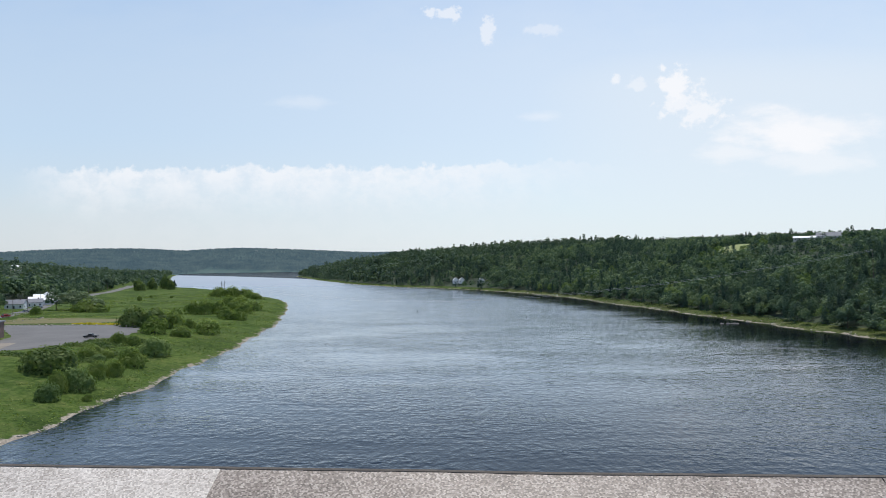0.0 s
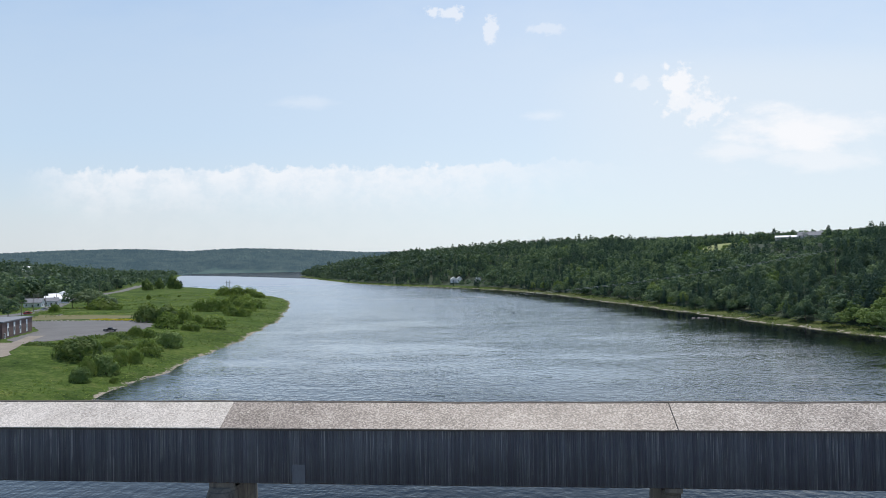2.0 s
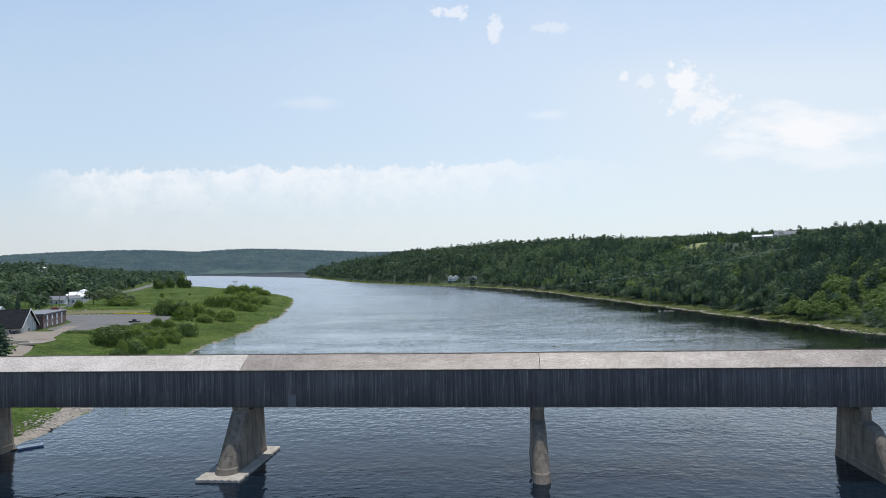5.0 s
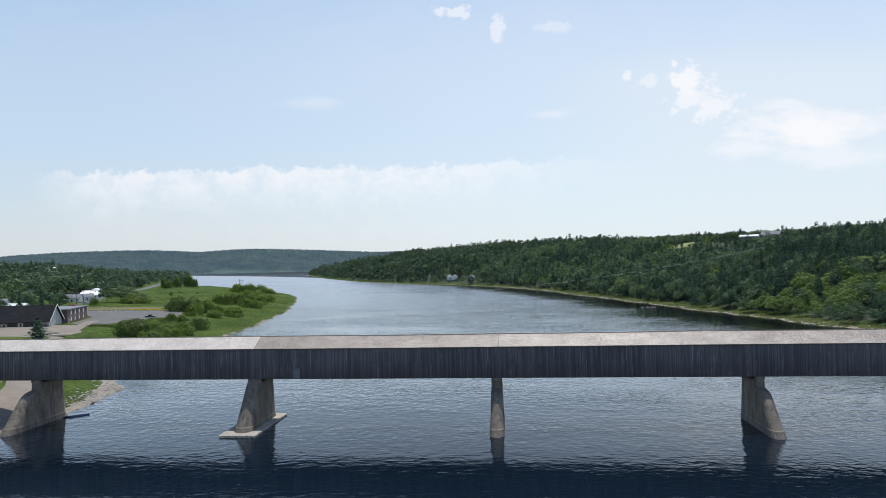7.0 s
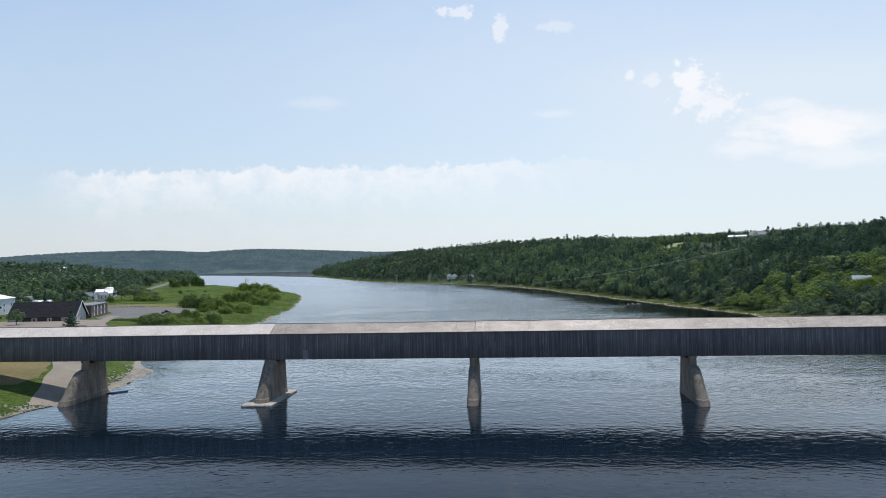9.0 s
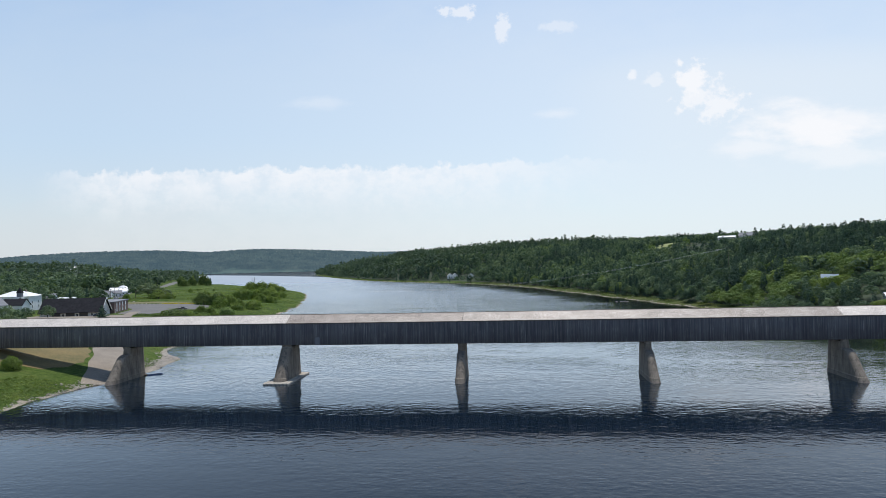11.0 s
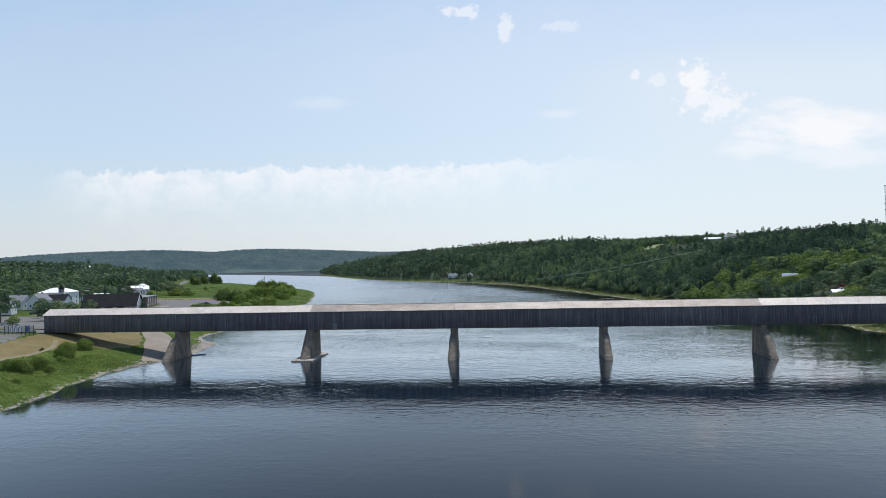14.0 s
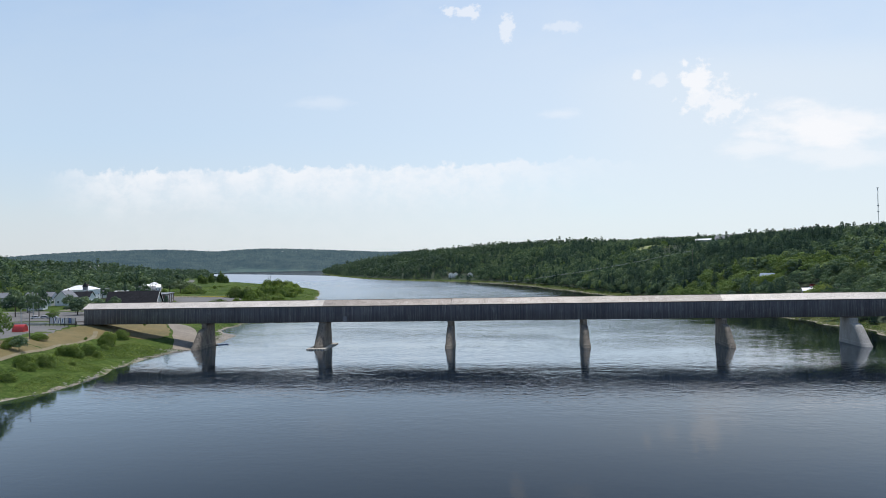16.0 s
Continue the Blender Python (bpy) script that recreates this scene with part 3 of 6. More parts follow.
def ground_z(x, y):
    """The height of the ground, without the water."""
    x, y = np.asarray(x, float), np.asarray(y, float)
    dl, dr = shore(LEFT, y) - x, x - shore(RIGHT, y)
    # left bank: a bank up to the flat on which the town lies, low on the meadow of the point
    dn = dl * (1 + 0.45 * np.clip((-y - 12) / 45, 0, 1))
    road = np.interp(dn, (0, 4, 12, 22, 34, 44, 52, 62, 190, 240, 300, 420, 700, 1100, 2000), (0.1, 0.9, 2.4, 4.2, 6.2, 8.4, 10.1, 10.6, 11.2, 19, 30, 40, 50, 55, 60))
    flat = np.interp(dl, (0, 4, 12, 22, 34, 46, 60, 90, 190, 240, 300, 420, 700, 1100, 2000), (0.1, 0.9, 2.6, 4.4, 6.4, 8.2, 9.0, 9.2, 10.5, 17, 28, 38, 46, 52, 60))
    meadow = np.interp(dl, (0, 5, 15, 40, 100, 180, 270, 340, 420, 560, 900, 1400, 2200), (0.1, 0.8, 2.2, 4.2, 6.0, 8.0, 10, 16, 24, 31, 36, 40, 50))
    slope = np.interp(dl, (0, 5, 40, 110, 150, 190, 240, 320, 450, 900, 1400, 2200), (0.1, 0.8, 4.2, 6.5, 9, 18, 27, 34, 37, 40, 42, 50))
    v = np.clip((y - 740) / 160, 0, 1) * np.clip((1750 - y) / 500, 0, 1)
    meadow = meadow * (1 - v) + slope * v
    u = np.clip((y - 25) / 40, 0, 1)
    near = road * (1 - u) + flat * u
    w = np.clip((y - 220) / 170, 0, 1)
    w = w * w * (3 - 2 * w)
    left = near * (1 - w) + meadow * w
    # right bank: a shelf of grass and stones, then a wooded slope
    right = np.interp(dr, (0, 4, 14, 24, 37, 56, 110, 170, 260, 420, 700, 1100, 2000), (0.1, 0.9, 2.2, 5.0, 10.5, 15.5, 30, 43.5, 50.5, 56, 61, 70, 85))
    right = right * np.interp(y, (-700, 80, 200, 700, 1000, 1400, 1900, 2500, 2850), (0.8, 0.95, 1.0, 1.0, 1.04, 1.02, 0.64, 0.3, 0.06))
    right = right + 4.2 * np.exp(-((x - 340) ** 2 + (y - 612) ** 2) / (2 * 36.0 ** 2))      # the knoll with the big house
    right = right + 9.0 * np.exp(-((x - 250) ** 2 + (y - 574) ** 2) / (2 * 26.0 ** 2))      # and that of the field
    hill = np.clip((-0.95 * x - y - 20) / 60, 0, 1) * np.clip((dl - 225) / 100, 0, 1)
    left = left + 15 * hill * hill * (3 - 2 * hill) * np.clip((1500 + x) / 600, 0, 1) + 7 * fbm(x, y, 120, 4.0) * np.clip((dl - 230) / 150, 0, 1)
    h = np.where(dl > 0, left + 0.5 * fbm(x, y, 30) * np.clip(dl / 80, 0, 1), 0)
    h = np.where(dr > 0, right + 2.2 * fbm(x, y, 60) * np.clip(dr / 80, 0, 1), h)
    inside = np.minimum(-dl, -dr)
    h = np.where((dl <= 0) & (dr <= 0), -np.clip(inside * 0.12, 0.0, 4.0), h)
    # the hills that close the valley far off
    far = np.clip((y - 2700) / 1350, 0, 1)
    far = far * far * (3 - 2 * far)
    ridge = np.interp(x, RIDGE_X, RIDGE_Z)
    return h * (1 - far) + far * ridge


def gz(x, y):
    return float(ground_z(x, y))


def ground():
    ys = np.concatenate([np.arange(-700, -160, 40), np.arange(-160, 420, 4.0), np.arange(420, 1000, 10), np.arange(1000, 2500, 30), np.arange(2500, 3300, 12), np.arange(3300, 4300, 60), [4300]])
    off = np.concatenate([[2600, 2000, 1500, 1100, 850, 700, 600, 500, 430, 370, 320], np.arange(280, 120, -10), np.arange(120, 60, -5), np.arange(60, 16, -3), np.arange(16, -0.1, -1.6)])
    rows = []
    for y in ys:
        xl, xr = shore(LEFT, y), shore(RIGHT, y)
        xs = np.concatenate([xl - off, np.linspace(xl, xr, 12)[1:-1], xr + off[::-1]])
        rows.append(np.stack([xs, np.full(len(xs), y), ground_z(xs, y)], 1))
    v = np.concatenate(rows)
    nx, ny = len(rows[0]), len(ys)
    i = np.arange(nx * (ny - 1)).reshape(ny - 1, nx)[:, :-1].ravel()
    me = quads_mesh("ground", v, np.stack([i, i + 1, i + nx + 1, i + nx], 1))
    me.materials.append(GROUND)
    me.materials.append(FAR_HAZY_LEAF)
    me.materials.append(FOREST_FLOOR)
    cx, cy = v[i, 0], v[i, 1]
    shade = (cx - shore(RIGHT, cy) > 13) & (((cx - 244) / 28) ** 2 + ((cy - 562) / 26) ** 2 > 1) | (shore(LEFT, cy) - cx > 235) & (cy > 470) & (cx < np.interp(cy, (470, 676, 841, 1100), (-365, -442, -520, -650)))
    mi = np.where(cy > 2350, 1, np.where(shade, 2, 0)).astype(np.int32)      # the far end takes the hazy glowing leaf colour right down to the water
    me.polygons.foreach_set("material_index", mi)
    return tagged(part_mesh("ground", me, None, smooth=True), "green grassy river banks with stony edges and wooded hills", "ground", kind="structure")


ground()
bm = bmesh.new()
bm.faces.new([bm.verts.new(p) for p in ((-2600, -700, 0), (1600, -700, 0), (1600, 3300, 0), (-2600, 3300, 0))])
tagged(part("water", bm, WATER), "wide calm river with fine ripples mirroring the sky", "river", kind="structure")

# ---- the covered bridge ----
X0, X1 = -107.0, 262.0
YN, YF, YR = -0.37, 7.8, 3.71
ZB, ZE, ZR = 10.5, 17.3, 19.62
PIERS = (-51.0, 2.2, 56.9, 111.9, 166.4, 214.6)
bridge = thing("covered_bridge", (0, 0, ZB), "long grey wooden covered bridge with weathered board walls and shingled roof", "bridge")


def sag(x):
    """The roof and sills are no longer quite straight."""
    return 0.03 * math.sin(x / 7.3) + 0.02 * math.sin(x / 3.1 + 1) + 0.04 * math.sin(x / 17.0 + 2)


def roof_piece(x0, x1, side, mat, label, lift=0.0):
    bm = bmesh.new()
    n = max(2, int((x1 - x0) / 1.8))
    ye, yr = (YN - 0.45, YR) if side < 0 else (YF + 0.45, YR)
    top, low = [], []
    for i in range(n + 1):
        x = x0 + (x1 - x0) * i / n
        top.append([])
        low.append([])
        for k in range(5):
            f = k / 4
            y = ye + (yr - ye) * f
            z = ZE + (ZR - ZE) * f + sag(x) * (0.3 + 0.7 * f) - ZB + lift + 0.02 * math.sin(x * 1.9 + k * 2)
            top[-1].append(bm.verts.new((x, y, z)))
            low[-1].append(bm.verts.new((x, y, z - 0.16)))
    for i in range(n):
        for k in range(4):
            bm.faces.new((top[i][k], top[i + 1][k], top[i + 1][k + 1], top[i][k + 1]))
            bm.faces.new((low[i][k], low[i][k + 1], low[i + 1][k + 1], low[i + 1][k]))
        bm.faces.new((low[i][0], low[i + 1][0], top[i + 1][0], top[i][0]))
    for e in (0, n):
        for k in range(4):
            bm.faces.new((top[e][k], top[e][k + 1], low[e][k + 1], low[e][k]))
    bmesh.ops.recalc_face_normals(bm, faces=bm.faces[:])
    part("roof", bm, mat, bridge, label)


for x0, x1, mat, label, lift in ((X0 - 0.6, 2.3, SHINGLE_NEW, "pale grey newer cedar shingles", 0.05), (2.3, 57.4, SHINGLE_OLD, "brownish weathered cedar shingles", 0.0),
                                 (57.5, 166.2, SHINGLE_MID, "weathered mottled grey shingles", 0.0), (166.2, X1 + 0.6, SHINGLE_NEW, "pale grey newer cedar shingles", 0.06)):
    for side in (-1, 1):
        roof_piece(x0, x1, side, mat, label, lift)
cap = []
for i in range(125):
    x = X0 + (X1 - X0) * i / 124
    z = ZR + sag(x) - ZB + (0.05 if not 2.3 < x < 166 else 0.0)
    cap.append([(x, YR - 0.24, z - 0.10), (x, YR - 0.22, z - 0.05), (x, YR, z + 0.05), (x, YR + 0.22, z - 0.05), (x, YR + 0.24, z - 0.10)])
part("ridge_cap", loft(cap), TIMBER, bridge, "dark ridge boards")


def board_wall(x0, x1, y, facing, zb, zt):
    """Upright boards of uneven width, each with its own depth, over a dark lining."""
    rnd = random.Random(int(x0 * 10) + facing)
    v, q = [], []
    x = x0
    while x < x1:
        w = min(rnd.choice((0.20, 0.24, 0.26, 0.30)), x1 - x)
        a, b = x + 0.008, x + w - 0.008
        d = rnd.uniform(0.0, 0.035) * facing
        f = y + facing * 0.05 + d
        k = y
        z0, z1 = zb + rnd.uniform(-0.07, 0.05) + sag(x) * 0.4, zt + sag(x) * 0.3
        i = len(v)
        v += [(a, f, z0), (b, f, z0), (b, f, z1), (a, f, z1), (a, k, z0), (b, k, z0), (b, k, z1), (a, k, z1)]
        q += [(i, i + 1, i + 2, i + 3), (i + 4, i, i + 3, i + 7), (i + 1, i + 5, i + 6, i + 2), (i + 4, i + 5, i + 1, i), (i + 5, i + 4, i + 7, i + 6)]
        x += w
    me = quads_mesh("wall", v, q)
    return tagged(part_mesh("wall", me, BOARDS, bridge, "dark weathered upright boards"), kind="stuff")


ends = (X0, *PIERS, X1)
for a, b in zip(ends, ends[1:]):
    part("lining", boxed(a, b, YN + 0.01, YN + 0.08, 0.05, ZE - ZB), TIMBER, bridge)
    part("deck", boxed(a + 0.01, b - 0.01, YN + 0.1, YF - 0.1, 0.25, 0.55), TIMBER, bridge, "plank roadway")
    for y in (YN + 0.25, YR - 1.4, YR + 1.4, YF - 0.25):
        part("stringer", boxed(a + 0.02, b - 0.02, y - 0.15, y + 0.15, -0.12, 0.25), TIMBER, bridge)
board_wall(X0, X1, YN, -1, 0, ZE - ZB)
board_wall(X0, X1, YF, 1, 0, ZE - ZB)
part("fascia", boxed(X0 - 0.6, X1 + 0.6, YN - 0.49, YN - 0.453, ZE - ZB - 0.24, ZE - ZB - 0.03), TIMBER, bridge, "dark eaves board")
part("repair_patch", boxed(11.3, 12.9, YN - 0.115, YN - 0.09, 0.0, 2.3, bevel=0.01), simple("newer_boards", (0.10, 0.105, 0.118), (0.17, 0.175, 0.19), 1.2, 0.85, 9, 0.005, 0.0, (3, 3, 0.3)), bridge, "patch of paler newer boards")
# gables over the two portals
for x, s in ((X0, -1), (X1, 1)):
    bm = bmesh.new()
    pts = [(YN, 4.9), (YF, 4.9), (YF, ZE - ZB), (YR, ZR - ZB - 0.15), (YN, ZE - ZB)]
    front = [bm.verts.new((x + s * 0.12, y, z)) for y, z in pts]
    rear = [bm.verts.new((x, y, z)) for y, z in pts]
    bm.faces.new(front), bm.faces.new(rear[::-1])
    for i in range(5):
        bm.faces.new((front[i], front[(i + 1) % 5], rear[(i + 1) % 5], rear[i]))
    bmesh.ops.recalc_face_normals(bm, faces=bm.faces[:])
    part("portal_gable", bm, BOARDS, bridge)
    for y0, y1 in ((YN, YN + 1.3), (YF - 2.2, YF)):
        part("portal_side", boxed(min(x, x + s * 0.12), max(x, x + s * 0.12), y0, y1, 0.2, 4.9), BOARDS, bridge)


def pier(x, wide=2.5, base_wide=2.9, nose=-10.0, pad=False, step=True, mat=CONCRETE):
    """A concrete pier: an upright shaft under the bridge and a long sloping ice nose."""
    p = thing("bridge_pier", (x, 0, 0), "grey stained concrete bridge pier with a sloping rounded nose", "pier", "piers of the bridge")

    def ring(z, y0, y1, w):
        h = w / 2
        pts = []
        for k in range(9):
            a = math.pi * k / 8
            pts.append((-h * math.cos(a), y0 + h - h * 1.15 * math.sin(a), z))
        pts += [(h, y1 - h * 0.9, z)] + [(h * math.cos(a), y1 - h * 0.9 + h * 0.9 * math.sin(a), z) for a in (0.6, 1.57, 2.54)] + [(-h, y1 - h * 0.9, z)]
        return pts
    d = base_wide - wide
    rows = [(-2.5, nose - 1.2, 9.6, base_wide + 0.5), (0.0, nose - 0.1, 8.9, base_wide + 0.12), (1.25, nose + 0.85, 8.6, base_wide + 0.02), (1.4, nose + 1.15, 8.55, base_wide - 0.12),
            (3.5, nose + 2.9, 8.4, wide + d * 0.5), (5.6, nose + 4.7, 8.2, wide + d * 0.25), (7.2, nose + 6.3, 8.05, wide + 0.1), (7.75, nose + 7.4, 8.0, wide), (8.1, nose + 9.4, 8.0, wide - 0.05), (9.85, nose + 9.6, 8.0, wide - 0.1)]
    if not step:      # the second pier slopes straight up to the sill
        rows = [r for r in rows if r[0] < 1.5] + [(4.0, nose + 3.0, 8.4, wide + d * 0.5), (7.0, nose + 5.2, 8.2, wide + 0.1), (9.3, nose + 6.9, 8.0, wide), (9.85, nose + 7.6, 8.0, wide - 0.1)]
    part("shaft", loft([ring(*r) for r in rows]), mat, p)
    for y in (YN + 0.35, YR, YF - 0.4):
        part("bearing", boxed(-wide * 0.42, wide * 0.42, y - 0.35, y + 0.35, 9.85, 10.38, bevel=0.03), CONCRETE, p, "pale bearing block")
    if pad:
        bm = bmesh.new()
        pts = []
        for k in range(14):
            pts.append((-3.9 + 7.8 * k / 13, nose - 2.0 - 0.25 * (k % 2)))
        for k in range(20):
            pts.append((3.9 + 0.2 * (k % 2), nose - 1.6 + (10.5 - nose) * k / 19))
        for k in range(14):
            pts.append((3.9 - 7.8 * k / 13, 9.6 + 0.25 * (k % 2)))
        for k in range(20):
            pts.append((-3.9 - 0.2 * (k % 2), 8.9 - (10.5 - nose) * k / 19))
        part("pad", loft([[(a, b, -2.0) for a, b in pts], [(a, b, 0.25) for a, b in pts], [(a * 0.985, b * 0.995, 0.42) for a, b in pts]]), STONE, p, "pale scalloped concrete footing")
    return p


for i, x in enumerate(PIERS):
    wide = (2.7, 3.7, 2.4, 2.4, 2.4, 3.4)[i]
    pier(x, wide, wide + 0.5, (-10.2, -8.4, -9.4, -10.0, -10.6, -11.2)[i], i == 1, i != 1, CONCRETE_PALE if i == 5 else CONCRETE)

# ---- trees ----
def cards(points, normals, size, rnd):
    """Small bent leaf clumps: a quad at each point, turned along its normal."""
    n = len(points)
    t = np.cross(normals, rnd.normal(size=(n, 3)))
    t /= np.linalg.norm(t, axis=1, keepdims=True) + 1e-9
    b = np.cross(normals, t)
    s = size * rnd.uniform(0.7, 1.3, (n, 1))
    k = rnd.uniform(-0.3, 0.3, (n, 1)) * s
    a1, a2 = rnd.uniform(0.5, 1.0, (n, 1)), rnd.uniform(0.5, 1.0, (n, 1))
    v = np.stack([points - t * s - b * s * 0.35 * a1, points + b * s * a1 * -0.8 + normals * k, points + t * s * a2 + b * s * 0.3, points - t * s * 0.2 + b * s * a2 - normals * k], 1).reshape(-1, 3)
    return v, np.arange(4 * n).reshape(n, 4)


def flakes(v, q):
    """The same clumps as single triangles, for the woods."""
    v = v.reshape(-1, 4, 3)
    k = (v[:, 2:3] + v[:, 3:4]) / 2 + 0.25 * ((v[:, 2:3] + v[:, 3:4]) / 2 - (v[:, 0:1] + v[:, 1:2]) / 2)
    t = np.concatenate([v[:, 0:1] * 1.0, v[:, 1:2] + 0.35 * (v[:, 1:2] - v[:, 0:1]), k], 1)
    return t.reshape(-1, 3), np.arange(3 * len(v)).reshape(-1, 3)


def broadleaf(rnd, h, r, count, size, low=0.18):
    """Leaf clumps on the outside of several lobes."""
    lobes = rnd.integers(8, 12) if low == 0 else rnd.integers(9, 13)
    a = np.arange(lobes) * 2.4 + rnd.uniform(-0.5, 0.5, lobes)
    f = (np.arange(lobes) + rnd.uniform(0.2, 0.8, lobes)) / lobes      # from the foot of the crown to its top
    o = (rnd.uniform(0.15, 0.62, lobes) if low == 0 else np.sqrt(np.clip(1 - (1.5 * f - 0.5) ** 2, 0.05, 1)) * rnd.uniform(0.45, 0.78, lobes)) * r
    c = np.stack([o * np.cos(a), o * np.sin(a), rnd.uniform(h * (low + 0.16), h * 0.55, lobes) if low == 0 else h * (low + 0.18 + (0.80 - low - 0.18) * f)], 1)
    c[-1] = (0, 0, h * (0.58 if low == 0 else 0.82))
    rad = rnd.uniform(0.42, 0.62, lobes) * r if low == 0 else rnd.uniform(0.34, 0.50, lobes) * r
    d = rnd.normal(size=(count, 3))
    d[:, 2] = np.abs(d[:, 2]) * 1.0 - 0.25
    d /= np.linalg.norm(d, axis=1, keepdims=True)
    k = rnd.integers(0, lobes, count)
    p = c[k] + d * rad[k][:, None] * rnd.uniform(0.84, 1.06, (count, 1)) * (1, 1, 0.9)
    if low == 0:      # a bush is leafy down to the grass
        low_ones = (p[:, 2] < 0.05 * h) | (rnd.uniform(0, 1, count) < 0.22)
        a2 = rnd.uniform(0, 2 * np.pi, count)
        z2 = rnd.uniform(0.0, 0.42 * h, count)
        r2 = r * rnd.uniform(0.82, 1.02, count) * (0.93 + 0.12 * np.sin(a2 * 3 + lobes))
        ring = np.stack([r2 * np.cos(a2), r2 * np.sin(a2), z2], 1)
        p = np.where(low_ones[:, None], ring, p)
        d = np.where(low_ones[:, None], np.stack([np.cos(a2), np.sin(a2), np.full(count, 0.35)], 1), d)
    p[:, 2] = np.maximum(p[:, 2], h * low * 0.6)
    n = d + rnd.normal(0, 0.15, (count, 3))
    n /= np.linalg.norm(n, axis=1, keepdims=True)
    return cards(p, n, size, rnd)


def conifer(rnd, h, r, count, size):
    f = rnd.uniform(0, 1, count) ** 0.75
    z = h * (0.06 + 0.94 * f)
    rad = r * (1 - f) ** 0.85 * (0.75 + 0.35 * np.sin(f * 60)) * rnd.uniform(0.55, 1.05, count) + 0.05
    a = rnd.uniform(0, 2 * np.pi, count)
    p = np.stack([rad * np.cos(a), rad * np.sin(a), z], 1)
    n = np.stack([np.cos(a) * 0.8, np.sin(a) * 0.8, np.full(count, 0.55)], 1) + rnd.normal(0, 0.16, (count, 3))
    n /= np.linalg.norm(n, axis=1, keepdims=True)
    return cards(p, n, size * (0.55 + 0.6 * (1 - f))[:, None], rnd)


def trunk_mesh(h, r, name="trunk"):
    bm = tube([(0, 0, -0.6), (0.02, 0, h * 0.3), (0.08 * h * 0.2, 0.03, h * 0.7), (0, 0.05, h * 0.95)], [r, r * 0.8, r * 0.45, r * 0.12], 6)
    for k in range(5):
        a = k * 2.4
        z = h * (0.35 + 0.09 * k)
        b = tube([(0, 0, z), (math.cos(a) * h * 0.13, math.sin(a) * h * 0.13, z + h * 0.1), (math.cos(a) * h * 0.22, math.sin(a) * h * 0.22, z + h * 0.22)], [r * 0.4, r * 0.25, r * 0.08], 4)
        tmp = bpy.data.meshes.new("limb")
        b.to_mesh(tmp)
        b.free()
        bm.from_mesh(tmp)
        bpy.data.meshes.remove(tmp)
    me = bpy.data.meshes.new(name)
    bm.to_mesh(me)
    bm.free()
    me.materials.append(BARK)
    return me


RND = np.random.default_rng(7)
# kinds of single trees and bushes: (crown, trunk, height, radius)
KINDS = {}
for name, count in (("tree", 4), ("bright_tree", 3), ("bush", 4), ("far_bush", 4), ("conifer", 3)):
    KINDS[name] = []
    for i in range(count):
        if name == "conifer":
            v, q = conifer(RND, 10.0, 2.4, 620, 0.42)
        elif name == "far_bush":
            v, q = broadleaf(RND, 4.0, 3.0, 1000, 0.29, 0.0)
        elif name == "bush":
            v, q = broadleaf(RND, 4.0, 3.0, 2300, 0.20, 0.0)
        else:
            v, q = broadleaf(RND, 10.0, 4.4, 1150, 0.38, 0.12)
        me = quads_mesh("crown", v, q)
        me.materials.append({"tree": LEAF, "bright_tree": LEAF_BRIGHT, "bush": LEAF_BUSH, "far_bush": LEAF_BUSH, "conifer": NEEDLE}[name])
        KINDS[name].append((me, trunk_mesh({"bush": 2.6, "far_bush": 2.6, "conifer": 9.5}.get(name, 8.0), 0.12 if "bush" in name else 0.22)))


def plant(kind, x, y, h, wide=1.0, label="", group="", z=None):
    shapes = KINDS["far_bush" if kind == "bush" and y > 220 else kind]
    crown, trunk = shapes[random.randrange(len(shapes))]
    name = {"tree": "tree", "bright_tree": "tree", "bush": "bush", "conifer": "fir_tree"}[kind]
    full = 4.0 if kind == "bush" else 10.0
    e = thing(name, (x, y, (gz(x, y) if z is None else z) - 0.1), label or {"tree": "broad-leaved green tree", "bright_tree": "bright green leafy tree", "bush": "dense rounded green bush", "conifer": "dark green fir tree"}[kind],
              "bush" if kind == "bush" else "tree", group, rz=random.uniform(0, 360))
    s = h / full
    e.scale = (s * wide, s * wide, s)
    part_mesh("crown", crown, None, e)
    part_mesh("trunk", trunk, None, e)
    return e


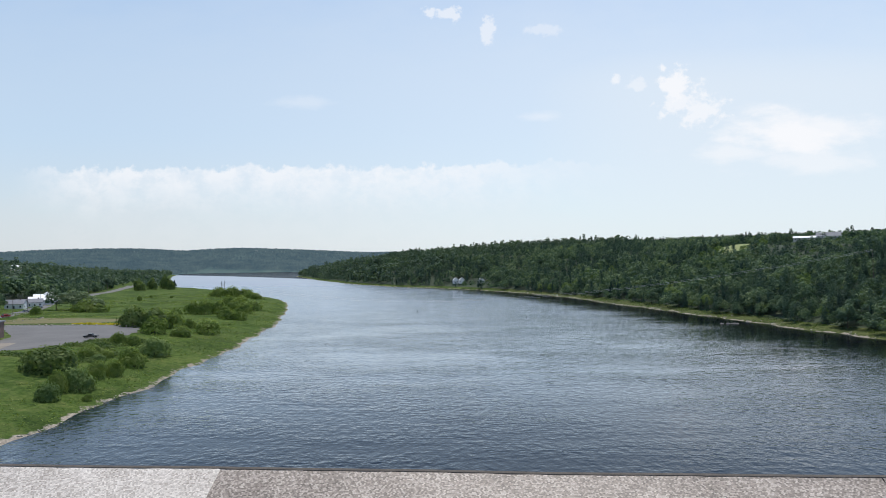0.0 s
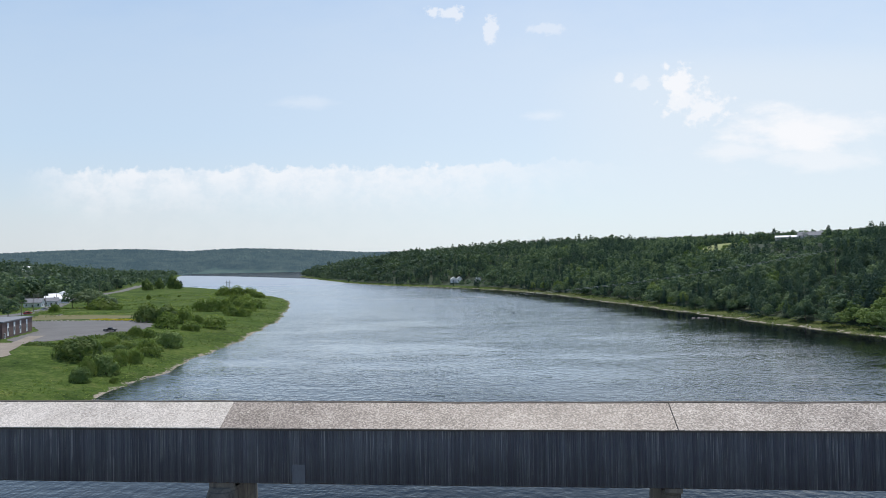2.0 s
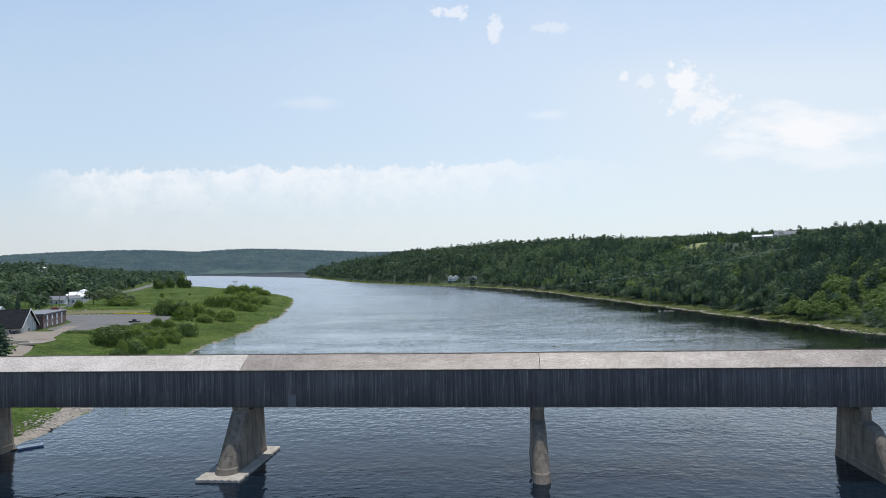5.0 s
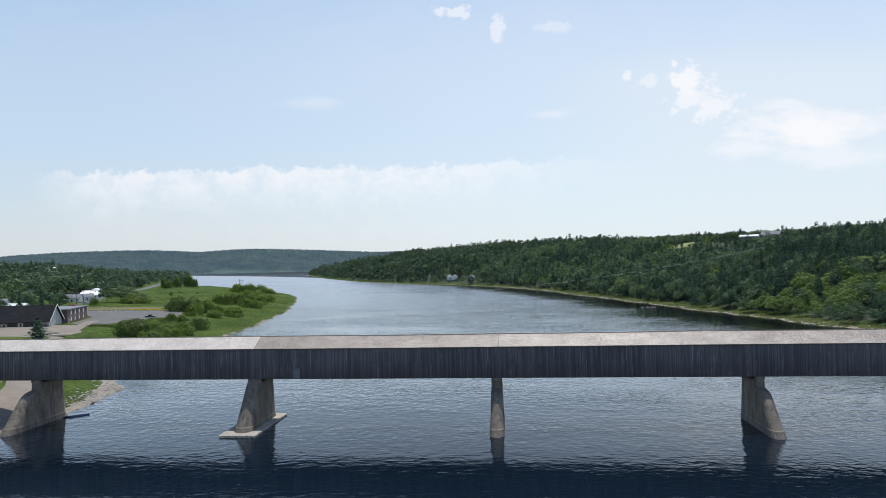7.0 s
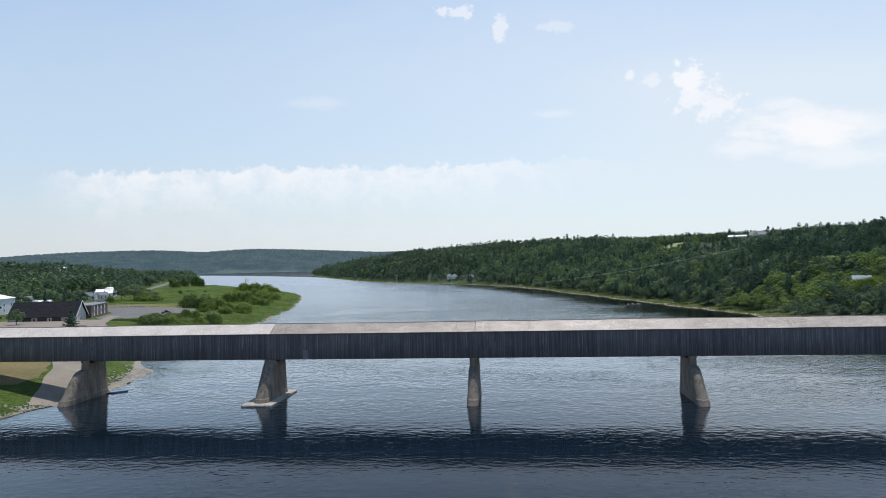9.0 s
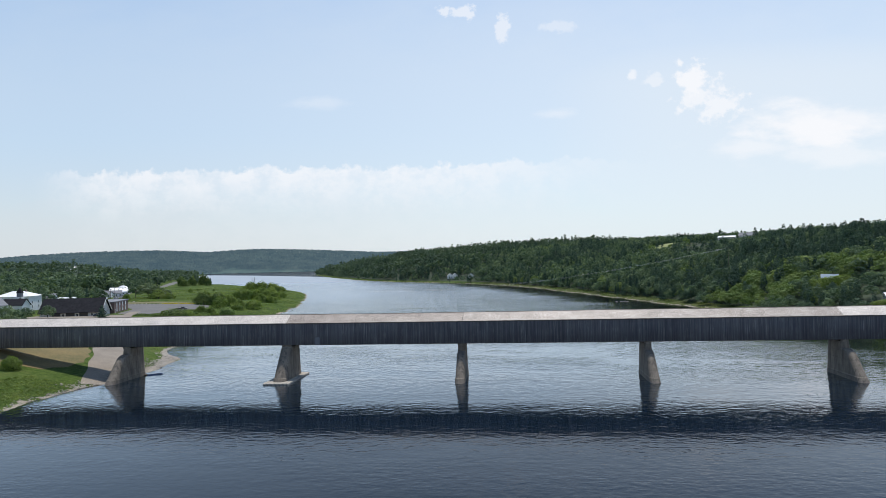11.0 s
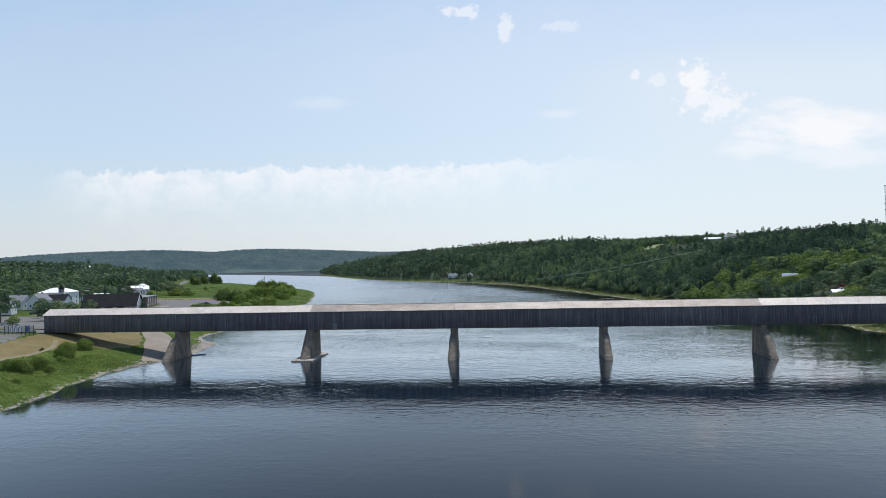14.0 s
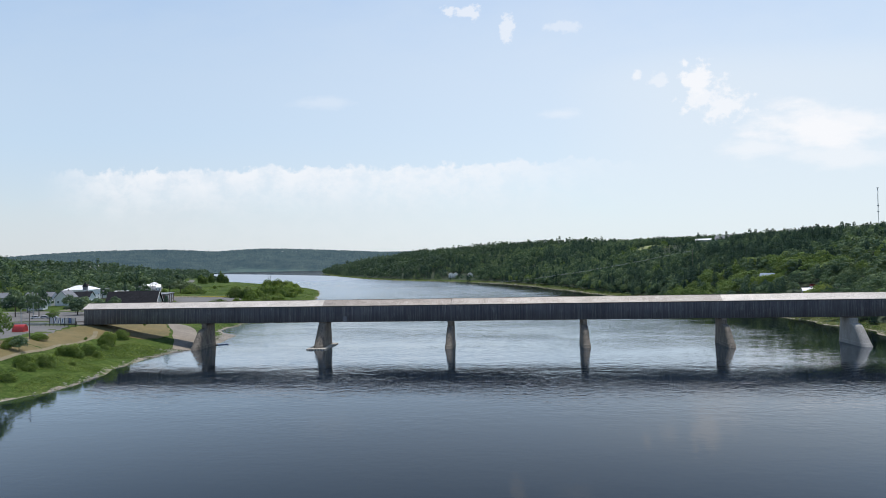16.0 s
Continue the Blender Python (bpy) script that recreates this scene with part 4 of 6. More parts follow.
def wood(name, places, heights, kinds, label, mats, count, size, broad=None):
    """A whole wood as one thing that nobody could count: kinds 0 is broad-leaved, 1 needles, 2 bright."""
    tops = []
    for k in range(3):
        tops.append([])
        for i in range(6):
            if k == 1:
                tops[k].append(flakes(*conifer(RND, 1.0, 0.18, count, size * 0.85)))
            else:
                tops[k].append(flakes(*broadleaf(RND, 1.0, 0.40, count, size, 0.14)))
    for k in range(3):
        sel = np.where(kinds == k)[0]
        if not len(sel):
            continue
        pick = RND.integers(0, 6, len(sel))
        vs, qs, base = [], [], 0
        for i in range(6):
            idx = sel[pick == i]
            if not len(idx):
                continue
            v, q = tops[k][i]
            a = RND.uniform(0, 2 * np.pi, len(idx))
            ca, sa = np.cos(a), np.sin(a)
            h = heights[idx]
            w = h * RND.uniform(0.85, 1.2, len(idx)) * (1.0 if broad is None else broad[idx])
            X = (v[None, :, 0] * ca[:, None] - v[None, :, 1] * sa[:, None]) * w[:, None] + places[idx, 0][:, None]
            Y = (v[None, :, 0] * sa[:, None] + v[None, :, 1] * ca[:, None]) * w[:, None] + places[idx, 1][:, None]
            Z = v[None, :, 2] * h[:, None] + places[idx, 2][:, None] - 0.3
            vs.append(np.stack([X, Y, Z], 2).reshape(-1, 3))
            qs.append((q[None] + (np.arange(len(idx)) * len(v))[:, None, None]).reshape(-1, 3) + base)
            base += len(idx) * len(v)
        me = quads_mesh(name, np.concatenate(vs), np.concatenate(qs))
        tagged(part_mesh(name, me, mats[k]), label[k], "woods", kind="stuff")


def scatter(x0, x1, y0, y1, step):
    xs, ys = np.meshgrid(np.arange(x0, x1, step), np.arange(y0, y1, step))
    p = np.stack([xs.ravel(), ys.ravel()], 1).astype(float)
    p += RND.uniform(-0.45, 0.45, p.shape) * step
    return p


WOODS = ("dark green broad-leaved woods on the hillside", "dark pointed spruces among the woods", "bright green broad-leaved trees in the woods")
MATS = (LEAF, NEEDLE, LEAF_BRIGHT)


def clear_right(p):
    """Where the right hill is open: the field on the hill and the yards of its houses."""
    x, y = p[:, 0], p[:, 1]
    field = ((x - 246) / 22) ** 2 + ((y - 566) / 18) ** 2 < 1
    yard = ((x - 341) / 29) ** 2 + ((y - 608) / 13) ** 2 < 1
    house1 = ((x - 263) / 8) ** 2 + ((y - 213) / 9) ** 2 < 1
    house2 = ((x - 267) / 9) ** 2 + ((y - 159) / 10) ** 2 < 1
    house3 = ((x - 428) / 14) ** 2 + ((y - 424) / 22) ** 2 < 1
    cottages = (np.abs(x + 14 + 0.8 * (y - 836)) < 13) & (np.abs(y - 834) < 36)
    return field | yard | house1 | house2 | house3 | cottages


def low_front(p):
    """Young growth on the river side of the open places."""
    x, y = p[:, 0], p[:, 1]
    k = np.ones(len(p))
    along, across = 0.36 * (x - 290) + 0.93 * (y - 505), 0.93 * (x - 290) - 0.36 * (y - 505)
    k = np.where((along / 105) ** 2 + (across / 34) ** 2 < 1, 0.58, k)
    for cx, cy, rx, ry, f in ((238, 542, 26, 20, 0.9), (318, 570, 42, 44, 0.36), (408, 400, 26, 30, 0.4), (254, 192, 14, 18, 0.72), (255, 135, 16, 20, 0.68)):
        k = np.where(((x - cx) / rx) ** 2 + ((y - cy) / ry) ** 2 < 1, f, k)
    return k


def right_woods():
    for name, y0, y1, step, count, size, hmin, hmax, deep, dmin, up in (("shore_woods", -40, 430, 7.0, 700, 0.036, 8, 13, 105, 6.5, 0), ("near_woods", -40, 430, 7.0, 290, 0.056, 8, 13, 260, 105, 0), ("hill_woods", 430, 950, 7.4, 140, 0.077, 7, 12, 360, 8, 0), ("distant_woods", 950, 2700, 12, 44, 0.135, 10, 17, 420, 6, 0), ("upland_woods", -40, 1500, 12.5, 36, 0.14, 6, 11, 900, 240, 1)):
        p = scatter(-1100, 1150, y0, y1, step)
        d = p[:, 0] - shore(RIGHT, p[:, 1])
        keep = (d > dmin + (7 * fbm(p[:, 0], p[:, 1], 14) if dmin < 20 else 0)) & (d < deep) & ~clear_right(p)
        if up:
            keep &= d > np.where(p[:, 1] < 430, 254, np.where(p[:, 1] < 950, 352, 410))
        # the slope near the bridge is bushier and looser
        keep &= (RND.uniform(0, 1, len(p)) < 0.95)
        p, d = p[keep], d[keep]
        slope = np.interp(d, (10, 30, 90, 170), (0.95, 1.25, 1.18, 1.0)) if not up else 1.0
        h = RND.uniform(hmin, hmax, len(p)) * slope * np.where((p[:, 1] < 240) & (d < 70), 0.72, 1.0) * (1 + 0.28 * fbm(p[:, 0], p[:, 1], 19, 1.0))
        mixv = fbm(p[:, 0], p[:, 1], 45, 3.0) + RND.uniform(-0.9, 0.9, len(p))
        kinds = np.where(mixv + np.where(p[:, 1] < 240, 0.75, np.where(p[:, 1] < 470, -0.05, 0.3)) > 0.06, 0, 1)
        bright = fbm(p[:, 0], p[:, 1], 38, 9.0) + RND.uniform(-0.4, 0.4, len(p)) + np.where(p[:, 1] < 240, 0.3, np.where(p[:, 1] < 330, 0.15, -0.3))
        kinds = np.where((bright > 0.55) & (kinds == 0), 2, kinds)
        h = np.where(kinds == 1, h * 1.15, h) * low_front(p)
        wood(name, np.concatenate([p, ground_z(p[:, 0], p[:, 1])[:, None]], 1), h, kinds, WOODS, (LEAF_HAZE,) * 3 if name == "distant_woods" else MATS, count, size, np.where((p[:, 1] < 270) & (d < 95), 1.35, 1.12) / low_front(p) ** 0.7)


right_woods()


ROAD_Y, ROAD_X = (-40, 130, 240, 300, 332, 372, 419, 497, 557, 586, 676, 841, 1100), (-260, -262, -262, -262, -277, -296, -322, -366, -383, -393, -428, -505, -640)


def left_woods():
    for name, y0, y1, step, count, size, lo in (("town_woods", 20, 700, 8.8, 150, 0.064, 215), ("valley_woods", 700, 2600, 13.5, 34, 0.14, 200)):
        p = scatter(-2300, -150, y0, y1, step)
        d = shore(LEFT, p[:, 1]) - p[:, 0]
        keep = (d > np.where(p[:, 1] > 1000, 14, np.where(p[:, 1] > 830, 60, lo)) + 25 * fbm(p[:, 0], p[:, 1], 40) * (p[:, 1] < 830)) & (d < 700)
        keep &= RND.uniform(0, 1, len(p)) < 0.74
        keep &= ~((p[:, 0] > -400) & (p[:, 1] > 360) & (p[:, 1] < 520)) & ~(np.abs(p[:, 0] - np.interp(p[:, 1], ROAD_Y, ROAD_X)) < 16)
        road_x = np.interp(p[:, 1], ROAD_Y, ROAD_X)
        keep |= (p[:, 1] > 470) & (p[:, 1] < 860) & (p[:, 0] < road_x - 12) & (p[:, 0] > road_x - 75)
        keep &= (((p[:, 0] + 676) / 46) ** 2 + ((p[:, 1] - 948) / 40) ** 2) > 1
        keep &= (((p[:, 0] + 830) / 44) ** 2 + ((p[:, 1] - 1030) / 40) ** 2) > 1
        p, d = p[keep], d[keep]
        h = RND.uniform(8, 17, len(p)) * (1 + 0.4 * fbm(p[:, 0], p[:, 1], 22, 2.0)) * (1 + 0.35 * fbm(p[:, 0], p[:, 1], 60, 7.0))
        mixv = fbm(p[:, 0], p[:, 1], 45, 5.0) + RND.uniform(-0.9, 0.9, len(p))
        kinds = np.where(mixv > -0.1, 0, 1)
        kinds = np.where((fbm(p[:, 0], p[:, 1], 30, 8.0) > 0.85) & (kinds == 0), 2, kinds)
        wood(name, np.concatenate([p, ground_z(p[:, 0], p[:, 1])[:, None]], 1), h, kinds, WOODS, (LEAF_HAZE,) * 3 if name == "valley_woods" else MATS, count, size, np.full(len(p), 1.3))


left_woods()


def far_woods():
    p = np.concatenate([scatter(-3000, 900, 2360, 3250, 16), scatter(-2300, -900, 2900, 3350, 12), scatter(-3900, 900, 3250, 4300, 20)])
    keep = (RND.uniform(0, 1, len(p)) < 0.95) & ~((p[:, 0] > shore(LEFT, p[:, 1])) & (p[:, 0] < shore(RIGHT, p[:, 1])))
    p = p[keep]
    h = RND.uniform(14, 24, len(p))
    kinds = np.where(RND.uniform(0, 1, len(p)) > 0.3, 0, 1)
    wood("far_woods", np.concatenate([p, ground_z(p[:, 0], p[:, 1])[:, None]], 1), h, kinds, WOODS, (FAR_HAZY_LEAF, FAR_HAZY_LEAF, FAR_HAZY_LEAF), 10, 0.28)


far_woods()

# ---- sheets laid on the ground ----
def sheet(name, rows, mat, label, category, lift=0.05, cols=10, step=3.0, kind="structure"):
    """A surface that follows the ground between a left and a right edge: rows of y, x left, x right."""
    ys, xl, xr = (np.array(v, float) for v in zip(*rows))
    n = max(2, int(abs(ys[-1] - ys[0]) / step))
    yy = np.linspace(ys[0], ys[-1], n)
    a, b = np.interp(yy, ys, xl), np.interp(yy, ys, xr)
    f = np.linspace(0, 1, cols)
    X = a[:, None] + (b - a)[:, None] * f
    Y = np.repeat(yy[:, None], cols, 1)
    X[:, 0] += 0.6 * np.sin(yy * 0.9)
    X[:, -1] += 0.8 * np.sin(yy * 0.7 + 1)
    Z = ground_z(X, Y) + lift
    i = np.arange(n * cols).reshape(n, cols)[:-1, :-1].ravel()
    me = quads_mesh(name, np.stack([X, Y, Z], 2).reshape(-1, 3), np.stack([i, i + 1, i + cols + 1, i + cols], 1))
    return tagged(part_mesh(name, me, mat, smooth=True), label, category, kind=kind)


def ribbon(name, path, width, mat, label, category, lift=0.06, kind="structure"):
    """A road or path of even width along points, laid on the ground."""
    P = []
    for (x0, y0), (x1, y1) in zip(path, path[1:]):
        k = max(2, int(math.hypot(x1 - x0, y1 - y0) / 4))
        P += [(x0 + (x1 - x0) * i / k, y0 + (y1 - y0) * i / k) for i in range(k)]
    P.append(path[-1])
    P = np.array(P)
    for _ in range(6):
        P[1:-1] = (P[:-2] + 2 * P[1:-1] + P[2:]) / 4
    d = np.gradient(P, axis=0)
    d /= np.linalg.norm(d, axis=1, keepdims=True)
    nrm = np.stack([-d[:, 1], d[:, 0]], 1)
    f = np.linspace(-0.5, 0.5, 5)
    w = width * (1 + 0.06 * np.sin(np.arange(len(P)) * 1.3))
    XY = P[:, None, :] + nrm[:, None, :] * (f[None, :, None] * w[:, None, None])
    Z = ground_z(XY[..., 0], XY[..., 1]) + lift
    i = np.arange(len(P) * 5).reshape(-1, 5)[:-1, :-1].ravel()
    me = quads_mesh(name, np.concatenate([XY, Z[..., None]], 2).reshape(-1, 3), np.stack([i, i + 1, i + 6, i + 5], 1))
    return tagged(part_mesh(name, me, mat, smooth=True), label, category, kind=kind)


sheet("parking_lot", ((158, -152, -143), (166, -163, -139), (185, -169, -132), (200, -174, -131), (226, -200, -135), (240, -209, -142), (250, -166, -149)), ASPHALT, "grey worn asphalt parking lot beside the river", "parking lot", 0.10)
sheet("yard", ((104, -200, -134), (112, -200, -129), (122, -200, -127), (130, -200, -131), (138, -198, -140), (150, -196, -144), (157, -164, -146)), GRAVEL, "pale gravel yard before the hall", "yard", 0.07)
ribbon("gravel_track", [(-150, 136), (-133, 118), (-122, 100), (-112, 80), (-95, 52)], 5, GRAVEL, "pale gravel track across the grass", "track", 0.09)
ribbon("gravel_ramp", [(-96, 54), (-76, 30), (-65, 10), (-57, -3), (-54, -9)], 11, GRAVEL, "pale gravel ramp down to the water", "ramp", 0.10)
ribbon("pavement", [(-160, 180), (-153, 164), (-134, 126)], 6, GRAVEL, "worn gravel drive", "driveway", 0.13)
ribbon("road", list(zip(ROAD_X, ROAD_Y)), 11, ASPHALT, "grey two-lane road along the valley", "road", 0.08)
ribbon("road", [(-107, 3.7), (-150, 3.7), (-200, 2), (-262, 10)], 8, ASPHALT, "grey road that leads into the bridge", "road", 0.12)
sheet("parking_lot", ((-75, -190, -102), (-52, -190, -92), (-40, -190, -96), (-22, -190, -104), (-5, -190, -111)), ASPHALT, "pale asphalt lot by the end of the bridge", "parking lot", 0.09)
sheet("parking_lot", ((13, -200, -114), (30, -200, -119), (50, -192, -128), (62, -205, -140), (80, -226, -152), (94, -228, -170)), ASPHALT, "pale asphalt street parking in the town", "parking lot", 0.09)
sheet("beach", [(y, float(shore(LEFT, y)) - w, float(shore(LEFT, y)) + 0.6) for y, w in ((6, 1.2), (12, 2.5), (18, 3.2), (26, 2.6), (34, 4.2), (42, 6.5), (50, 5.2), (58, 2.6), (66, 1.4), (74, 0.8))], BEACH, "pale gravel beach strewn with stones", "beach", 0.05, kind="structure")
sheet("lawn", ((-190, -96, -74), (-150, -97, -70), (-130, -97, -70), (-95, -97, -75), (-60, -97, -81), (-35, -99, -86.5), (-15, -106, -89.5), (-3, -107, -95)), LAWN, "dry brown lawn on the bank", "lawn", 0.05)
sheet("lawn", ((-6, -106, -76), (2, -107, -72), (12, -108, -74), (25, -110, -81), (42, -112, -94), (60, -118, -106)), LAWN, "dry brown lawn behind the bridge", "lawn", 0.05)
ribbon("path", [(-72, -190), (-70, -130), (-74, -100), (-77.4, -81), (-81.2, -62), (-86.2, -39), (-89.2, -18), (-97, -7)], 1.8, EARTH, "narrow worn path across the bank", "path", 0.10)
sheet("mown_grass", ((252, -240, -205), (262, -240, -176), (285, -240, -172), (300, -250, -180)), MOWN, "mown verge behind the parking lot", "lawn", 0.05)
sheet("hay_field", ((547, 240, 252), (556, 228, 264), (568, 226, 266), (580, 238, 256)), HAY, "pale green open field on the hill", "field", 0.15)
sheet("bare_field", ((930, -690, -660), (952, -712, -648), (980, -704, -656)), EARTH, "bare tan earth bank among trees", "field", 0.4)


# ---- stones of the shores ----
def stones(name, places, sizes, label):
    """Many angular stones in one mesh."""
    bm = bmesh.new()
    bmesh.ops.create_icosphere(bm, subdivisions=1, radius=1)
    v0 = np.array([v.co[:] for v in bm.verts])
    f0 = np.array([[v.index for v in f.verts] for f in bm.faces])
    bm.free()
    vs, fs = [], []
    for i, ((x, y, z), s) in enumerate(zip(places, sizes)):
        k = v0 * RND.uniform(0.7, 1.3, v0.shape) * (s, s * RND.uniform(0.7, 1.2), s * 0.55)
        a = RND.uniform(0, 6.28)
        r = np.array([[math.cos(a), -math.sin(a), 0], [math.sin(a), math.cos(a), 0], [0, 0, 1]])
        vs.append(k @ r.T + (x, y, z))
        fs.append(f0 + i * len(v0))
    return tagged(part_mesh(name, quads_mesh(name, np.concatenate(vs), np.concatenate(fs)), STONE), label, "stones", kind="stuff")


def shore_stones(name, table, side, y0, y1, n, spread, smin, smax, label):
    y = RND.uniform(y0, y1, n)
    y = y[fbm(y, y * 0.3, 9, side * 2.0) + RND.uniform(-0.5, 0.5, n) > -0.1]
    n = len(y)
    d = np.abs(RND.normal(0.6, spread, n))
    x = shore(table, y) + side * d
    z = np.maximum(ground_z(x, y), 0.0) + 0.02
    stones(name, np.stack([x, y, z], 1), RND.uniform(smin, smax, n) * RND.uniform(0.5, 1.0, n), label)


shore_stones("shore_stones", LEFT, -1, -140, 75, 650, 0.9, 0.15, 0.5, "pale grey stones along the waterline")
shore_stones("shore_stones", LEFT, -1, 14, 62, 800, 4.0, 0.2, 0.6, "pale stones spread over the beach")
shore_stones("shore_stones", LEFT, -1, -16, 4, 420, 3.0, 0.2, 0.55, "pale rubble at the foot of the pier")
shore_stones("shore_stones", LEFT, -1, 75, 480, 520, 0.5, 0.12, 0.45, "pale stones along the edge of the meadow")
shore_stones("shore_stones", RIGHT, 1, 0, 700, 620, 2.2, 0.15, 0.85, "pale stones along the wooded shore")
n = 26
y = np.linspace(236, 250, n)
x = np.interp(y, (236, 240, 242, 247, 250), (-206, -195, -185, -175, -150))
stones("lot_boulders", np.stack([x, y + RND.uniform(-0.4, 0.4, n), ground_z(x, y) + 0.2], 1), RND.uniform(0.5, 0.9, n), "row of boulders edging the parking lot")
x = np.array([-231, -230, -229, -228, -229, -231, -234, -237]) + 0.0
y = np.linspace(266, 302, 8)
stones("verge_boulders", np.stack([x, y, ground_z(x, y) + 0.2], 1), RND.uniform(0.5, 0.9, 8), "pale boulders along the verge")

# low growth: weeds, tufts and flowers in one thing each
def growth(name, n, xr, yr, size, mat, label, where=None):
    p = np.stack([RND.uniform(*xr, n), RND.uniform(*yr, n)], 1)
    if where is not None:
        p = p[where(p[:, 0], p[:, 1])]
    c = np.concatenate([p, ground_z(p[:, 0], p[:, 1])[:, None]], 1)
    k = 7
    q = np.repeat(c, k, 0) + RND.normal(0, 1, (len(c) * k, 3)) * (size * 0.8, size * 0.8, size * 0.25) + (0, 0, size * 0.35)
    nr = RND.normal(0, 0.6, q.shape) + (0, -0.2, 0.8)
    nr /= np.linalg.norm(nr, axis=1, keepdims=True)
    v, f = cards(q, nr, size * 0.42, RND)
    return tagged(part_mesh(name, quads_mesh(name, v, f), mat), label, "plants", kind="stuff")


def on_bank(lo, hi):
    def test(x, y):
        d = shore(LEFT, y) - x
        return (d > lo) & (d < hi) & (fbm(x, y, 9, 2.0) > -0.35)
    return test


growth("weeds", 22000, (-130, -52), (-140, 0), 0.42, LEAF_WEED, "rank green weeds on the bank", lambda x, y: on_bank(2, 19)(x, y) & (y < -13))
growth("weeds", 11000, (-200, -75), (60, 520), 0.48, LEAF_WEED, "rank green weeds at the edge of the meadow", on_bank(1.5, 26))
growth("tall_grass", 15000, (-330, -100), (150, 700), 0.8, LEAF_WEED, "uneven tall grass on the meadow", lambda x, y: (shore(LEFT, y) - x > 20) & (fbm(x, y, 12, 4.0) > 0.1) & ~((y < 256) & (x < -126)) & ~((y < 304) & (x < -165)))
growth("lot_weeds", 2600, (-142, -112), (148, 208), 0.9, LEAF_THICKET, "dark green weeds between the lot and the bank", lambda x, y: (shore(LEFT, y) - x > 24) & (x > -138 + 0.1 * (y - 150) + 5 * fbm(x, y, 6, 1.0)) & (fbm(x, y, 8, 5.0) > 0.0))
growth("dark_tussocks", 5000, (-330, -84), (70, 620), 0.7, LEAF_THICKET, "dark tussocks of sedge on the meadow", lambda x, y: (shore(LEFT, y) - x > 6) & (fbm(x, y, 16, 7.0) > 0.25) & ~((y < 262) & (x < -126)))
growth("yellow_flowers", 420, (-184, -160), (251, 259), 0.5, YELLOW, "bright yellow flowering weeds by the lot")
growth("shore_plants", 22000, (110, 262), (10, 620), 0.8, LEAF_THICKET, "pale green weeds along the shore", lambda x, y: (x - shore(RIGHT, y) > 2) & (x - shore(RIGHT, y) < 16) & (fbm(x, y, 8, 6.0) > 0.0))

growth("shore_scrub", 5200, (110, 262), (10, 620), 1.3, LEAF, "dark low scrub under the trees of the shore", lambda x, y: (x - shore(RIGHT, y) > 4) & (x - shore(RIGHT, y) < 15) & (fbm(x, y, 10, 3.0) + 0.12 * (x - shore(RIGHT, y) - 9) > 0.1))

